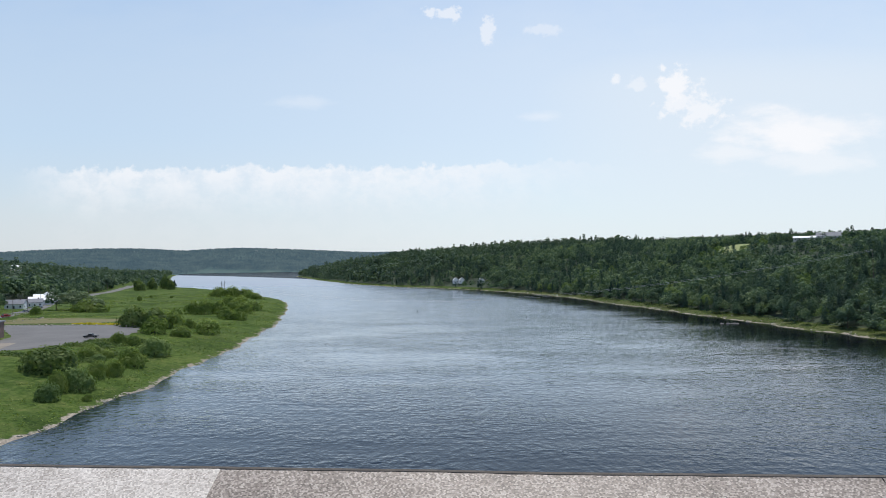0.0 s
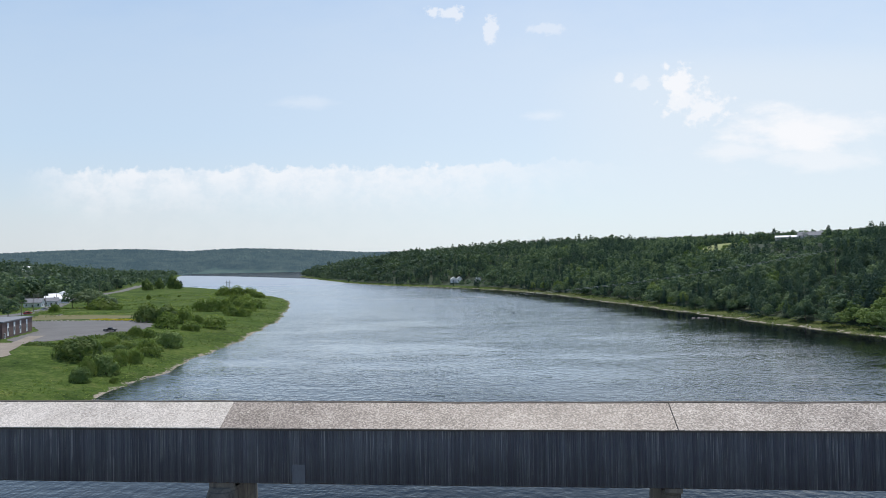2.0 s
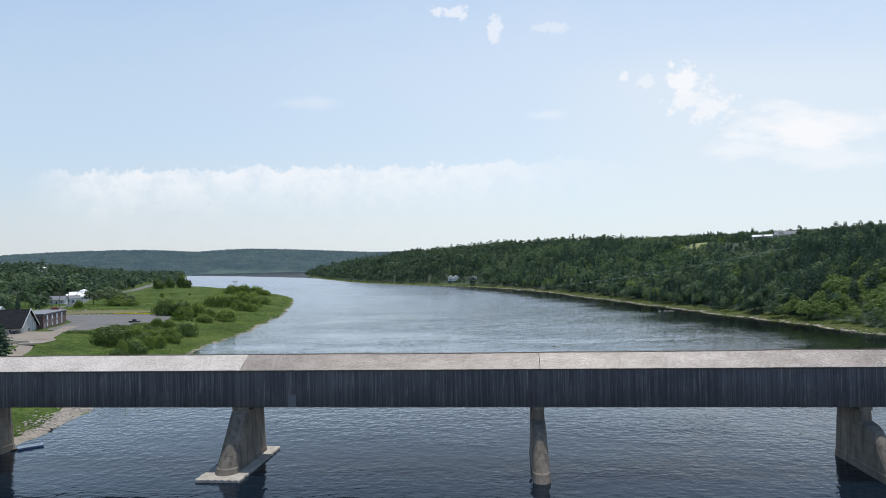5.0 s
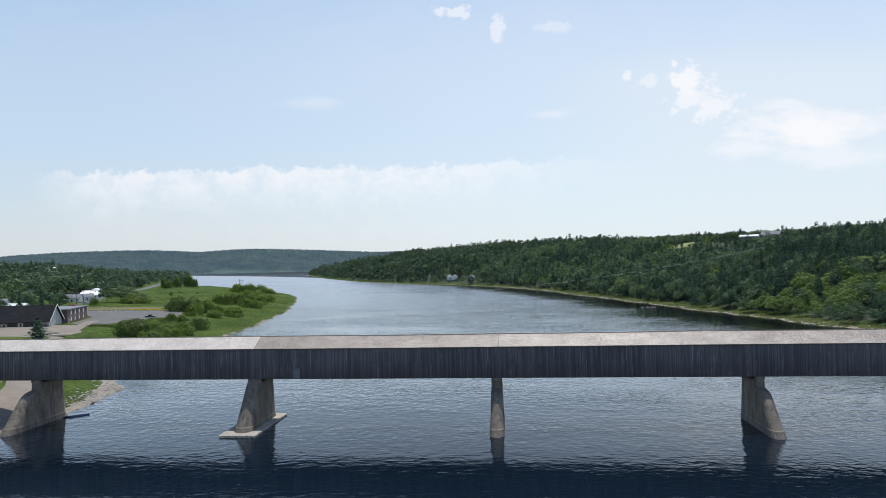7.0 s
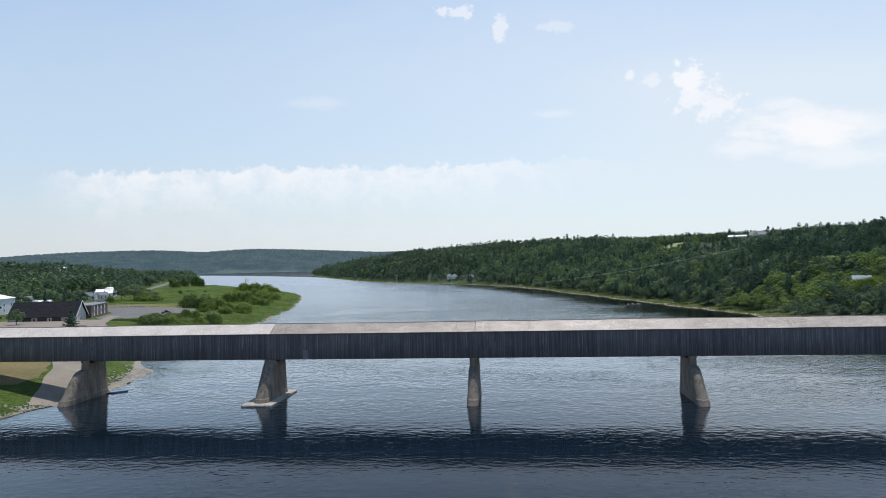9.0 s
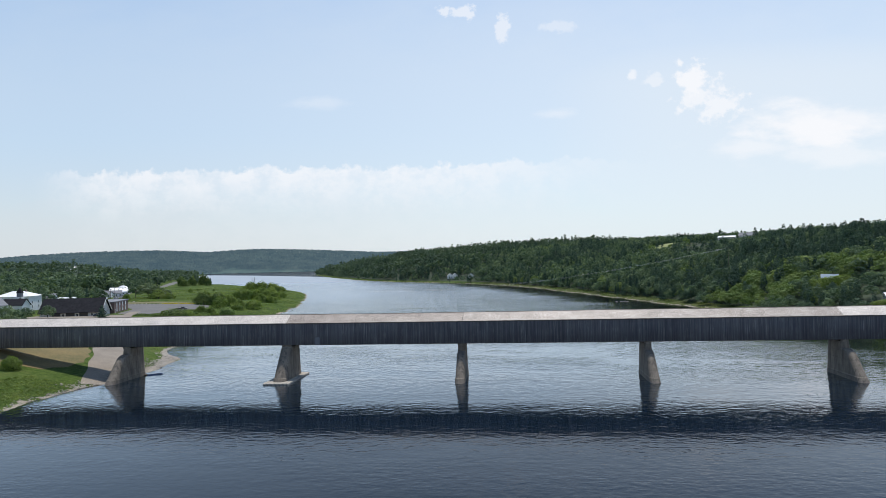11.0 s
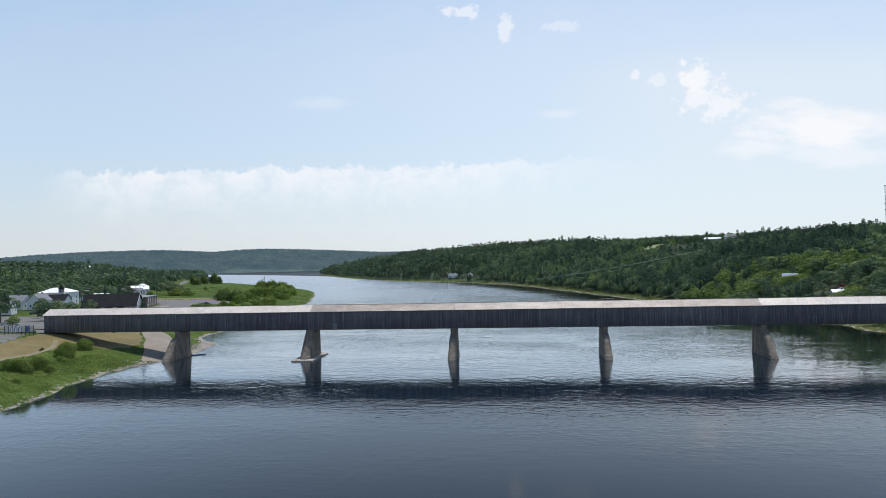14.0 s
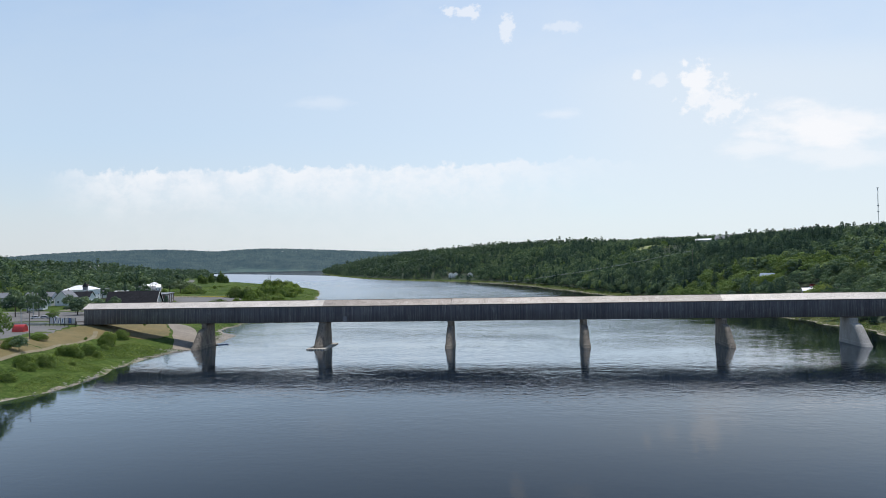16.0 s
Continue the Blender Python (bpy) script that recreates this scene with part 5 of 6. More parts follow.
# ---- bushes and trees of the left bank ----
random.seed(5)
BANK = "bushes on the river bank"
for kind, x, y, w, h in (
        ("dark_bush", -111, 137, 19, 8.6), ("bush", -94.7, 117, 6, 7), ("bright_bush", -93, 124, 10, 7.5), ("bush", -96.6, 137, 7, 6), ("bush", -94.5, 143, 7, 5.5), ("bright_bush", -92.7, 110, 7.5, 5), ("bush", -85.3, 116, 3.2, 2.3),
        ("bush", -99, 161, 11, 7), ("bright_bush", -104, 184, 14, 7.5), ("bush", -116, 163, 9, 4), ("bush", -120, 170, 8, 4), ("bush", -124, 194, 8, 5), ("bush", -119, 196, 7, 4.5), ("bush", -113, 168, 6, 3), ("bright_bush", -110, 158, 7, 3),
        ("dark_bush", -150, 248, 15, 12), ("dark_bush", -140, 251, 15, 12.5), ("bush", -134, 256, 12, 10), ("bush", -128.6, 229, 11.5, 9), ("bush", -167, 322, 9, 6.5), ("bush", -118, 233, 10, 5.6), ("bush", -131, 267, 8, 6), ("bush", -115, 254, 13, 8.5),
        ("bush", -175, 362, 11, 12), ("bush", -169, 366, 12, 12), ("bush", -162, 374, 12, 12), ("bush", -139, 331, 11, 8), ("bush", -132, 333, 10, 7), ("bush", -156, 419, 13, 9), ("bush", -182, 434, 13, 11), ("bush", -172, 436, 14, 11), ("bush", -148, 350, 12, 9), ("bush", -150, 385, 13, 10), ("bush", -162, 398, 13, 11),
        ("bush", -256, 582, 17, 12), ("bush", -244, 588, 17, 13), ("bush", -232, 592, 16, 11), ("bush", -222, 580, 13, 8), ("bush", -208, 560, 12, 8),
        ("tree", -279, 372, 15, 15), ("tree", -270, 386, 15, 13), ("bush", -250, 361, 17, 10), ("bush", -240, 360, 12, 7), ("bush", -257, 323, 7.5, 7), ("willow", -268, 374, 19, 15), ("willow", -257, 370, 16, 13), ("willow", -246, 366, 13, 9),
        ("dark_bush", -414, 712, 14, 13), ("dark_bush", -425, 760, 13, 20), ("dark_bush", -420, 783, 14, 22), ("dark_bush", -405, 770, 12, 16), ("dark_bush", -436, 745, 12, 17), ("dark_bush", -428, 800, 10, 16), ("conifer", -425, 818, 8, 12), ("bush", -288, 492, 4.4, 6), ("bush", -283, 538, 3, 3), ("bush", -305, 542, 3, 3),
        # the near bank beside the bridge
        ("bush", -79, -26, 8, 6), ("bush", -81.5, -22, 6, 5), ("bush", -83, -10, 7, 4.2), ("bush", -86, -7, 5, 3.4), ("bush", -75.5, -32, 4, 2.2), ("bush", -72.4, -54, 8, 5), ("bush", -75, -56, 6, 4), ("bush", -71.5, -48, 7, 4.6), ("bush", -73.5, -44, 5, 3.2), ("bush", -68, -48, 4, 2.6),
        ("bush", -69.5, -81, 7, 4.4), ("bush", -67, -75, 8, 4.6), ("bush", -70.5, -73, 5, 3.4), ("bush", -66, -83, 5, 3), ("bush", -62.5, -95, 5, 2.6), ("bush", -66, -99, 6, 3.2), ("bush", -69, -108, 7, 3.6), ("bush", -64, -66, 3, 1.6), ("bush", -72, -66, 3.4, 2),
        ("bush", -92.5, -45.5, 7, 2.8), ("bush", -88, -64.5, 5.5, 3.0), ("bush", -91, -58, 5, 3), ("bush", -97, -62, 5, 3), ("bush", -85, -70, 4, 2.4),
        ("bush", -93, 23, 1.4, 1.3), ("bush", -94.5, 26.5, 1.4, 1.3), ("bush", -97, 38, 1.6, 1.4), ("bush", -98, 41, 1.5, 1.3), ("bush", -89, -25, 1.3, 1.0), ("bush", -90, -23, 1.3, 1.0),
        ("tree", -82, -68, 6, 5.5), ("bright_tree", -93.5, -64, 9, 13), ("tree", -159, 66, 14, 10), ("tree", -152, 74, 11, 9), ("tree", -163, 42, 11, 17), ("tree", -185, 52, 12, 15), ("tree", -196, 46, 12, 14), ("tree", -175, 86, 9, 9), ("bright_tree", -139, 21, 6, 5), ("tree", -186, 110, 8, 9), ("conifer", -212, 192, 5, 15),
        ("tree", -204, 84, 11, 11), ("tree", -222, 118, 10, 10), ("tree", -234, 110, 11, 12), ("tree", -252, 108, 12, 12), ("tree", -210, 128, 9, 9), ("tree", -236, 160, 9, 9), ("tree", -206, 60, 12, 13), ("tree", -224, 70, 12, 14), ("tree", -240, 74, 12, 13), ("conifer", -216, 214, 6, 14), ("tree", -206, 176, 9, 9), ("tree", -262, 160, 12, 13), ("tree", -268, 200, 12, 14), ("tree", -246, 214, 12, 12), ("tree", -232, 226, 12, 13), ("tree", -252, 246, 12, 13), ("tree", -240, 262, 12, 12),
        ("tree", -178, 128, 8, 8), ("tree", -188, 124, 9, 7)):
    k = {"bright_bush": "bush", "dark_bush": "bush", "willow": "tree"}.get(kind, kind)
    full, wide = (4.0, 6.6) if k == "bush" else ((10.0, 4.8) if k == "conifer" else (10.0, 8.8))
    if k == "bush" and y > 220:      # the far thickets spread wide and run together
        w, h = w * 1.12, h * 0.92
    e = plant(k, x, y, h, (w / wide) / (h / full), group=BANK if k == "bush" else "",
              label={"bright_bush": "bright green spreading bush on the bank", "willow": "rounded silvery green willow tree", "tree": "leafy dark green tree", "bright_tree": "small bright green leafy tree", "conifer": "dark green fir tree"}.get(kind, "dense dark green bush on grass"))
    if kind in ("bright_bush", "willow", "dark_bush"):
        crown = e.children[0]
        crown.data = crown.data.copy()
        crown.data.materials[0] = {"bright_bush": LEAF_BRIGHT, "dark_bush": LEAF_THICKET}.get(kind, WILLOW)
plant("conifer", -118, 86, 11.5, 1.75, "dark blue-green spruce beside the gravel yard")

stones("shoal_stones", np.stack([157.6 + np.array([-4, -3.2, 0, 1.1, 2.2, 3.4, 4.5, -0.8]), 325 + np.array([0.4, 0, 0.6, 0, -0.3, 0.5, -0.6, -0.4]), np.full(8, 0.05)], 1), RND.uniform(0.5, 0.9, 8), "few pale stones standing out of the river")

# the foremost trees of the wooded shore, one by one
SHORE_TREES = "trees along the wooded shore"
for i in range(120):
    y = 40 + 640 * (i + random.uniform(0, 0.9)) / 120
    d = random.uniform(11, 30)
    x = float(shore(RIGHT, y)) + d
    if abs(y - 216) < 16 or abs(y - 160) < 22:
        continue
    u = random.random()
    kind = "conifer" if u < (0.15 if y < 250 else 0.42) else ("bright_tree" if u > (0.55 if y < 250 else 0.86) else "tree")
    h = random.uniform(8, 13) * (0.75 if y < 250 else 1.0) * (1.25 if kind == "conifer" else 1.0)
    plant(kind, x, y, h, random.uniform(0.85, 1.2), group=SHORE_TREES, label={"conifer": "dark pointed spruce on the wooded shore", "tree": "dark green leafy tree on the wooded shore", "bright_tree": "bright green leafy tree on the wooded shore"}[kind])
for x, y, h in ((260, 145, 6), (256, 147, 5.5), (265, 144, 6), (270, 146, 6), (275, 158, 5.5), (258, 206, 7.6), (263, 205, 7), (253, 208, 7.4), (267, 207, 6.4)):
    plant("bush", x, y, h, 1.3, "broad green bush before a house in the woods", "bushes before the houses")

# the tall trees beside the road into the town
for i in range(30):
    y = random.uniform(190, 372)
    x = float(np.interp(y, ROAD_Y, ROAD_X)) - random.uniform(14, 85)
    plant("tree", x, y, random.uniform(8, 13), random.uniform(0.95, 1.3), "tall rounded leafy tree beside the town road", "trees beside the road")
for i in range(22):
    y = random.uniform(520, 840)
    x = float(np.interp(y, ROAD_Y, ROAD_X)) - random.uniform(10, 26)
    plant(random.choice(("tree", "tree", "conifer")), x, y, random.uniform(11, 16), random.uniform(0.9, 1.2), "dark leafy roadside tree in a row", "trees beside the road")

# ---- buildings ----
def gable_roof(bm, w, d, z0, rise, over=0.5, thick=0.25):
    """A roof with its ridge along x."""
    hw, hd = w / 2 + over, d / 2 + over
    drop = rise * over / (d / 2)
    for s in (-1, 1):
        a = [(-hw, s * hd, z0 - drop), (hw, s * hd, z0 - drop), (hw, 0, z0 + rise), (-hw, 0, z0 + rise)]
        top = [bm.verts.new((x, y, z + thick)) for x, y, z in a]
        low = [bm.verts.new(p) for p in a]
        bm.faces.new(top if s < 0 else top[::-1])
        bm.faces.new(low[::-1] if s < 0 else low)
        for i in range(4):
            bm.faces.new((low[i], low[(i + 1) % 4], top[(i + 1) % 4], top[i]))
    bmesh.ops.recalc_face_normals(bm, faces=bm.faces[:])


def hip_roof(bm, w, d, z0, rise, ridge, over=0.6):
    hw, hd, r = w / 2 + over, d / 2 + over, ridge / 2
    b = [bm.verts.new(p) for p in ((-hw, -hd, z0), (hw, -hd, z0), (hw, hd, z0), (-hw, hd, z0))]
    t = [bm.verts.new(p) for p in ((-r, 0, z0 + rise), (r, 0, z0 + rise))]
    bm.faces.new((b[0], b[1], t[1], t[0])), bm.faces.new((b[1], b[2], t[1])), bm.faces.new((b[2], b[3], t[0], t[1])), bm.faces.new((b[3], b[0], t[0])), bm.faces.new(b[::-1])


def gable_walls(w, d, h, rise):
    bm = bmesh.new()
    pts = [(-d / 2, -1), (d / 2, -1), (d / 2, h), (0, h + rise), (-d / 2, h)]
    a = [bm.verts.new((-w / 2, y, z)) for y, z in pts]
    b = [bm.verts.new((w / 2, y, z)) for y, z in pts]
    bm.faces.new(a[::-1]), bm.faces.new(b)
    for i in range(5):
        bm.faces.new((a[i], a[(i + 1) % 5], b[(i + 1) % 5], b[i]))
    bmesh.ops.recalc_face_normals(bm, faces=bm.faces[:])
    return bm


def opening(parent, x, y, z, w, h, nx, ny, name="window", pane=GLASS, frame_mat=WHITE):
    """A window or door proud of a wall whose outward normal is (nx, ny)."""
    tx, ty = -ny, nx
    bm = bmesh.new()
    for a0, a1, b0, b1 in ((-w / 2 - 0.12, -w / 2, -0.12, h + 0.12), (w / 2, w / 2 + 0.12, -0.12, h + 0.12), (-w / 2, w / 2, h, h + 0.12), (-w / 2, w / 2, -0.12, 0)):
        vs = box(bm, a0, a1, -0.02, 0.10, b0, b1)
        for v in vs:
            u, o = v.co.x, v.co.y
            v.co = (x + tx * u + nx * o, y + ty * u + ny * o, z + v.co.z)
    bmesh.ops.recalc_face_normals(bm, faces=bm.faces[:])
    f = part(name, bm, frame_mat, parent)
    bm = bmesh.new()
    for v in box(bm, -w / 2, w / 2, -0.02, 0.04, 0, h):
        u, o = v.co.x, v.co.y
        v.co = (x + tx * u + nx * o, y + ty * u + ny * o, z + v.co.z)
    bmesh.ops.recalc_face_normals(bm, faces=bm.faces[:])
    part("pane" if pane is GLASS else "panel", bm, pane, f)
    return f


def house(x, y, rz, w, d, h, rise, wall_mat, roof_mat, label, name="house", z=None, hip=0.0, chimney=True, storeys=1, category="house", group=""):
    e = thing(name, (x, y, (gz(x, y) if z is None else z)), label, category, group, rz=rz)
    if hip:
        part("wall", boxed(-w / 2, w / 2, -d / 2, d / 2, -1, h), wall_mat, e)
        bm = bmesh.new()
        hip_roof(bm, w, d, h, rise, hip)
        part("roof", bm, roof_mat, e)
    else:
        part("wall", gable_walls(w, d, h, rise), wall_mat, e)
        bm = bmesh.new()
        gable_roof(bm, w, d, h, rise)
        part("roof", bm, roof_mat, e)
    if chimney:
        part("chimney", boxed(w * 0.2, w * 0.2 + 0.7, -0.35, 0.35, h + rise * 0.5, h + rise + 0.9), BRICK, e)
    n = max(2, int(w / 3.2))
    for s in range(storeys):
        for i in range(n):
            u = -w / 2 + w * (i + 0.5) / n
            if s == 0 and i == n // 2:
                opening(e, u, -d / 2, 0.1, 1.0, 2.05, 0, -1, "door", DARK)
            else:
                opening(e, u, -d / 2, 0.95 + s * 2.9, 1.0, 1.4, 0, -1)
        for sx in (-1, 1):
            for v in (-0.25, 0.25):
                opening(e, sx * w / 2, d * v, 0.95 + s * 2.9, 1.0, 1.4, sx, 0)
    return e


# the hall with the steep black roof and garage doors
hall = thing("hall", (-180, 153, 8.3), "long hall with a steep black roof and pale walls", "building", rz=15.5)
part("wall", gable_walls(32, 15, 3.6, 7.0), CREAM, hall)
bm = bmesh.new()
gable_roof(bm, 32, 15, 3.6, 7.0, 0.9)
part("roof", bm, DARK_ROOF, hall, "steep black shingled roof")
for u in (-7.5, 0.0, 7.0):
    opening(hall, u, -7.5, 0.05, 4.6, 2.7, 0, -1, "garage_door", DARK, CREAM)
for u in (-12, -3.8, 3.6, 11.5):
    opening(hall, u, -7.5, 1.0, 0.9, 1.3, 0, -1)
for v, h in ((-4.5, 3.2), (-2.4, 4.8), (0, 6.5), (2.4, 4.8), (4.5, 3.2)):
    part("gable_board", boxed(16.03, 16.10, v - 0.16, v + 0.16, 0.1, h + 1.2), WHITE, hall, "white upright gable board")
for s in (-1, 1):
    bm = loft([[(16.95, s * 8.6, 2.7), (17.1, s * 8.6, 2.7), (17.1, s * 8.6, 3.2), (16.95, s * 8.6, 3.2)], [(16.95, 0, 10.65), (17.1, 0, 10.65), (17.1, 0, 11.15), (16.95, 0, 11.15)]])
    part("barge_board", bm, WHITE, hall, "white barge board")
opening(hall, 16.0, 0.0, 0.1, 1.9, 2.2, 1, 0, "door", DARK)

# the flat-roofed brick building with tall white window strips
bk = thing("brick_building", (-178, 181.2, 8.8), "low flat-roofed brown brick building with tall white window strips", "building", rz=19)
part("wall", boxed(-7, 7, -16, 16, -1, 6.6), BRICK, bk)
part("roof", boxed(-7.4, 7.4, -16.4, 16.4, 6.62, 7.15, bevel=0.05), GREY_ROOF, bk, "flat grey roof with a deep edge")
for v in (-10.5, -4.0, 2.5, 9.5):
    part("window_strip", boxed(7.03, 7.12, v - 0.8, v + 0.8, 0.8, 6.2), WHITE, bk, "tall white panel")
    opening(bk, 7.12, v, 2.6, 0.8, 1.6, 1, 0)
opening(bk, 7.0, -13.8, 0.1, 1.1, 2.1, 1, 0, "door", DARK)
opening(bk, -2.0, -16.0, 0.1, 2.6, 2.6, 0, -1, "garage_door", DARK)

# the town
house(-244, 187, 14, 20, 17, 8.4, 3.2, WHITE, TIN_ROOF, "large white two-storey house with a pale hipped roof", hip=7, z=11.2, storeys=2)
tower = thing("church_tower", (-229, 170, 11.2), "slim white tower with a dark pointed cap", "tower", rz=14)
part("shaft", boxed(-1.7, 1.7, -1.7, 1.7, -1, 8.6, bevel=0.05), WHITE, tower)
part("belfry", boxed(-1.3, 1.3, -1.3, 1.3, 8.6, 11.0), GREY_ROOF, tower, "grey louvred belfry")
part("cap", loft([[(-1.6, -1.6, 11.0), (1.6, -1.6, 11.0), (1.6, 1.6, 11.0), (-1.6, 1.6, 11.0)], [(-0.1, -0.1, 14.4), (0.1, -0.1, 14.4), (0.1, 0.1, 14.4), (-0.1, 0.1, 14.4)]]), DARK_ROOF, tower)
TOWN = "houses of the town"
house(-243, 144, 10, 18, 11, 4.6, 3.6, WHITE, GREY_ROOF, "white house with a grey shingled roof", z=11.3, group=TOWN)
house(-226, 146, 95, 11, 9, 4.8, 4.2, WHITE, GREY_ROOF, "white gabled house with a grey roof", z=11.3, group=TOWN)
house(-222, 158, 12, 12, 9, 4.4, 3.4, WHITE, DARK_ROOF, "white house with a dark roof", z=11.2, group=TOWN)
house(-214, 104, 20, 9, 8, 4.4, 3.0, WHITE, GREY_ROOF, "small white house with a porch roof", z=11.2, group=TOWN)
house(-262, 128, 5, 16, 10, 5.2, 3.0, CREAM, GREY_ROOF, "pale house with a low grey roof", z=12.0, group=TOWN)
house(-222, 203, 8, 10, 8, 4.2, 2.4, WHITE, TIN_ROOF, "small white building with a pale roof", z=10.8, group=TOWN)
house(-260, 232, 20, 12, 9, 4.2, 2.6, WHITE, GREY_ROOF, "white house among trees", z=12.0, group=TOWN)
house(-246, 96, 0, 13, 9, 4.6, 3.0, CREAM, GREY_ROOF, "pale house behind street trees", z=11.8, group=TOWN)
for x, y, rz, w, d, h, r, roof in ((-332, 428, 40, 17, 10, 3.6, 2.4, TIN_ROOF), (-344, 452, 35, 14, 9, 3.4, 2.6, TIN_ROOF), (-322, 408, 35, 10, 8, 3.4, 2.4, GREY_ROOF), (-318, 384, 20, 12, 9, 3.6, 2.8, GREY_ROOF), (-362, 470, 40, 13, 9, 3.6, 2.2, TIN_ROOF)):
    house(x, y, rz, w, d, h, r, WHITE, roof, "low white building with a bright metal roof" if roof is TIN_ROOF else "small white house with a grey roof", group="white houses by the road")
rt = thing("round_roofed_building", (-352, 466, 9.0), "white building with a domed pale roof", "building")
part("wall", boxed(-5, 5, -4, 4, -1, 5), WHITE, rt)
part("roof", loft([[(5.4 * math.cos(a) * k, 4.6 * math.sin(a) * k, 5 + z) for a in [i * math.pi / 6 for i in range(12)]] for k, z in ((1, 0), (0.93, 1.1), (0.72, 2.2), (0.4, 2.9), (0.08, 3.2))]), TIN_ROOF, rt)
# houses across the river
house(263, 216, -25, 8.5, 7, 2.4, 1.9, BRICK, BLUE_ROOF, "house with a blue-grey metal roof among trees", z=17.4)
house(264, 154, -15, 6.5, 6, 2.4, 1.4, BRICK, TIN_ROOF, "small building with a white roof", z=gz(264, 154) + 0.3)
house(428, 432, -30, 16, 11, 4.2, 2.2, WHITE, GREY_ROOF, "white house on the hillside", z=51.5)
house(452, 440, -30, 18, 11, 4.0, 2.0, CREAM, GREY_ROOF, "pale house on the hillside", z=52.0)
house(328, 603, -30, 19, 9, 2.8, 1.6, CREAM, TIN_ROOF, "long shed with a white metal roof on the hill", z=gz(328, 603) + 1.0, chimney=False)
house(359, 619, -30, 22, 11, 5.4, 3.6, WHITE, GREY_ROOF, "big white house with a grey roof on the hill", z=gz(359, 619) - 2.2, storeys=2)
sheet("hay_field", ((1005, -850, -806), (1025, -866, -796), (1045, -852, -806)), HAY, "pale green pasture on the far hill", "field", 0.4)
house(-840, 1046, 30, 22, 12, 5.0, 4.0, WHITE, TIN_ROOF, "white farmhouse with a pale roof on the far hill", z=gz(-840, 1046) + 1.5)
house(-862, 1058, 20, 16, 10, 4.0, 3.5, CREAM, GREY_ROOF, "pale barn with a grey roof on the far hill", z=gz(-862, 1058) + 1.0, chimney=False, category="barn")
for x, y, w in ((-31, 861, 10), (-22, 853, 9), (6, 818, 7)):
    house(x, y, 100, w, 8, 4.2, 3.4, WHITE, TIN_ROOF, "white cottage on the far shore", group="cottages on the far shore")


# ---- vehicles ----
def car(x, y, rz, paint, label, name="car", pickup=False, z=None):
    e = thing(name, (x, y, (gz(x, y) if z is None else z) + 0.12), label, "pickup truck" if pickup else "car", rz=rz)
    L, W = (5.4, 1.95) if pickup else (4.5, 1.8)
    prof = [(-L / 2, 0.45), (L / 2, 0.45), (L / 2, 0.95), (L / 2 - 0.9, 1.08), (-L / 2, 1.08)] if pickup else [(-L / 2, 0.4), (L / 2, 0.4), (L / 2, 0.8), (L / 2 - 0.9, 0.95), (-L / 2 + 0.2, 1.0)]
    bm = loft([[(px, -W / 2, pz) for px, pz in prof], [(px, W / 2, pz) for px, pz in prof]])
    bmesh.ops.bevel(bm, geom=bm.edges[:], offset=0.07, segments=2, affect="EDGES")
    part("body", bm, paint, e)
    cab = [(-0.9, 1.05), (1.1, 1.05), (0.5, 1.75), (-0.7, 1.78)] if pickup else [(-1.9, 0.95), (1.2, 0.95), (0.5, 1.42), (-1.3, 1.45)]
    bm = loft([[(px, -W / 2 + 0.1, pz) for px, pz in cab], [(px, W / 2 - 0.1, pz) for px, pz in cab]])
    part("cab", bm, GLASS, e, "dark glazed cab")
    part("cab_roof", boxed(cab[3][0] - 0.05, cab[2][0] + 0.05, -W / 2 + 0.12, W / 2 - 0.12, cab[2][1] - 0.02, cab[2][1] + 0.06, bevel=0.03), paint, e)
    for wx in (-L / 2 + 0.95, L / 2 - 0.95):
        for wy in (-W / 2 + 0.1, W / 2 - 0.1):
            wheel = part("wheel", tube([(wx, wy - 0.11, 0.36), (wx, wy + 0.11, 0.36)], 0.36, 14), RUBBER, e)
            part("rim", tube([(wx, wy - 0.125, 0.36), (wx, wy + 0.125, 0.36)], 0.2, 10), STEEL, wheel)
    return e


car(-139.5, 199.5, 12, BLACK_PAINT, "black pickup truck parked on the asphalt lot", "pickup_truck", True)
for x, y, rz, pt, lb in ((-262, 305, 70, RED, "red car on the road"), (-258, 300, 70, RED, "red car waiting by the road"), (-284, 350, 62, SILVER_PAINT, "silver car on the road"), (-300, 378, 50, WHITE_PAINT, "white car parked by a house"), (-306, 392, 50, SILVER_PAINT, "silver car parked by a house"),
                         (-150, 30, 12, SILVER_PAINT, "silver car parked by the street"), (-156, 31, 12, WHITE_PAINT, "white car parked by the street"), (-144, 28, 12, SILVER_PAINT, "grey car parked by the street"), (-163, 147, 100, BLACK_PAINT, "dark car beside the hall"), (270.5, 164, 20, WHITE_PAINT, "white car parked in a yard among trees"), (273, 168.5, 35, RED, "red car parked in a yard among trees")):
    car(x, y, rz, pt, lb)

# ---- by the end of the bridge ----
part_end = thing("abutment", (-108.5, 3.7, 0), "grey concrete abutment under the bridge end", "abutment")
part("front_wall", boxed(-1.5, 1.9, -5.2, 5.2, 4.0, 10.2, bevel=0.08), CONCRETE, part_end)
for s in (-1, 1):
    part("wing_wall", boxed(-9, -1.6, s * 4.9 - 0.3, s * 4.9 + 0.3, 6.0, 11.2, bevel=0.05), CONCRETE, part_end)


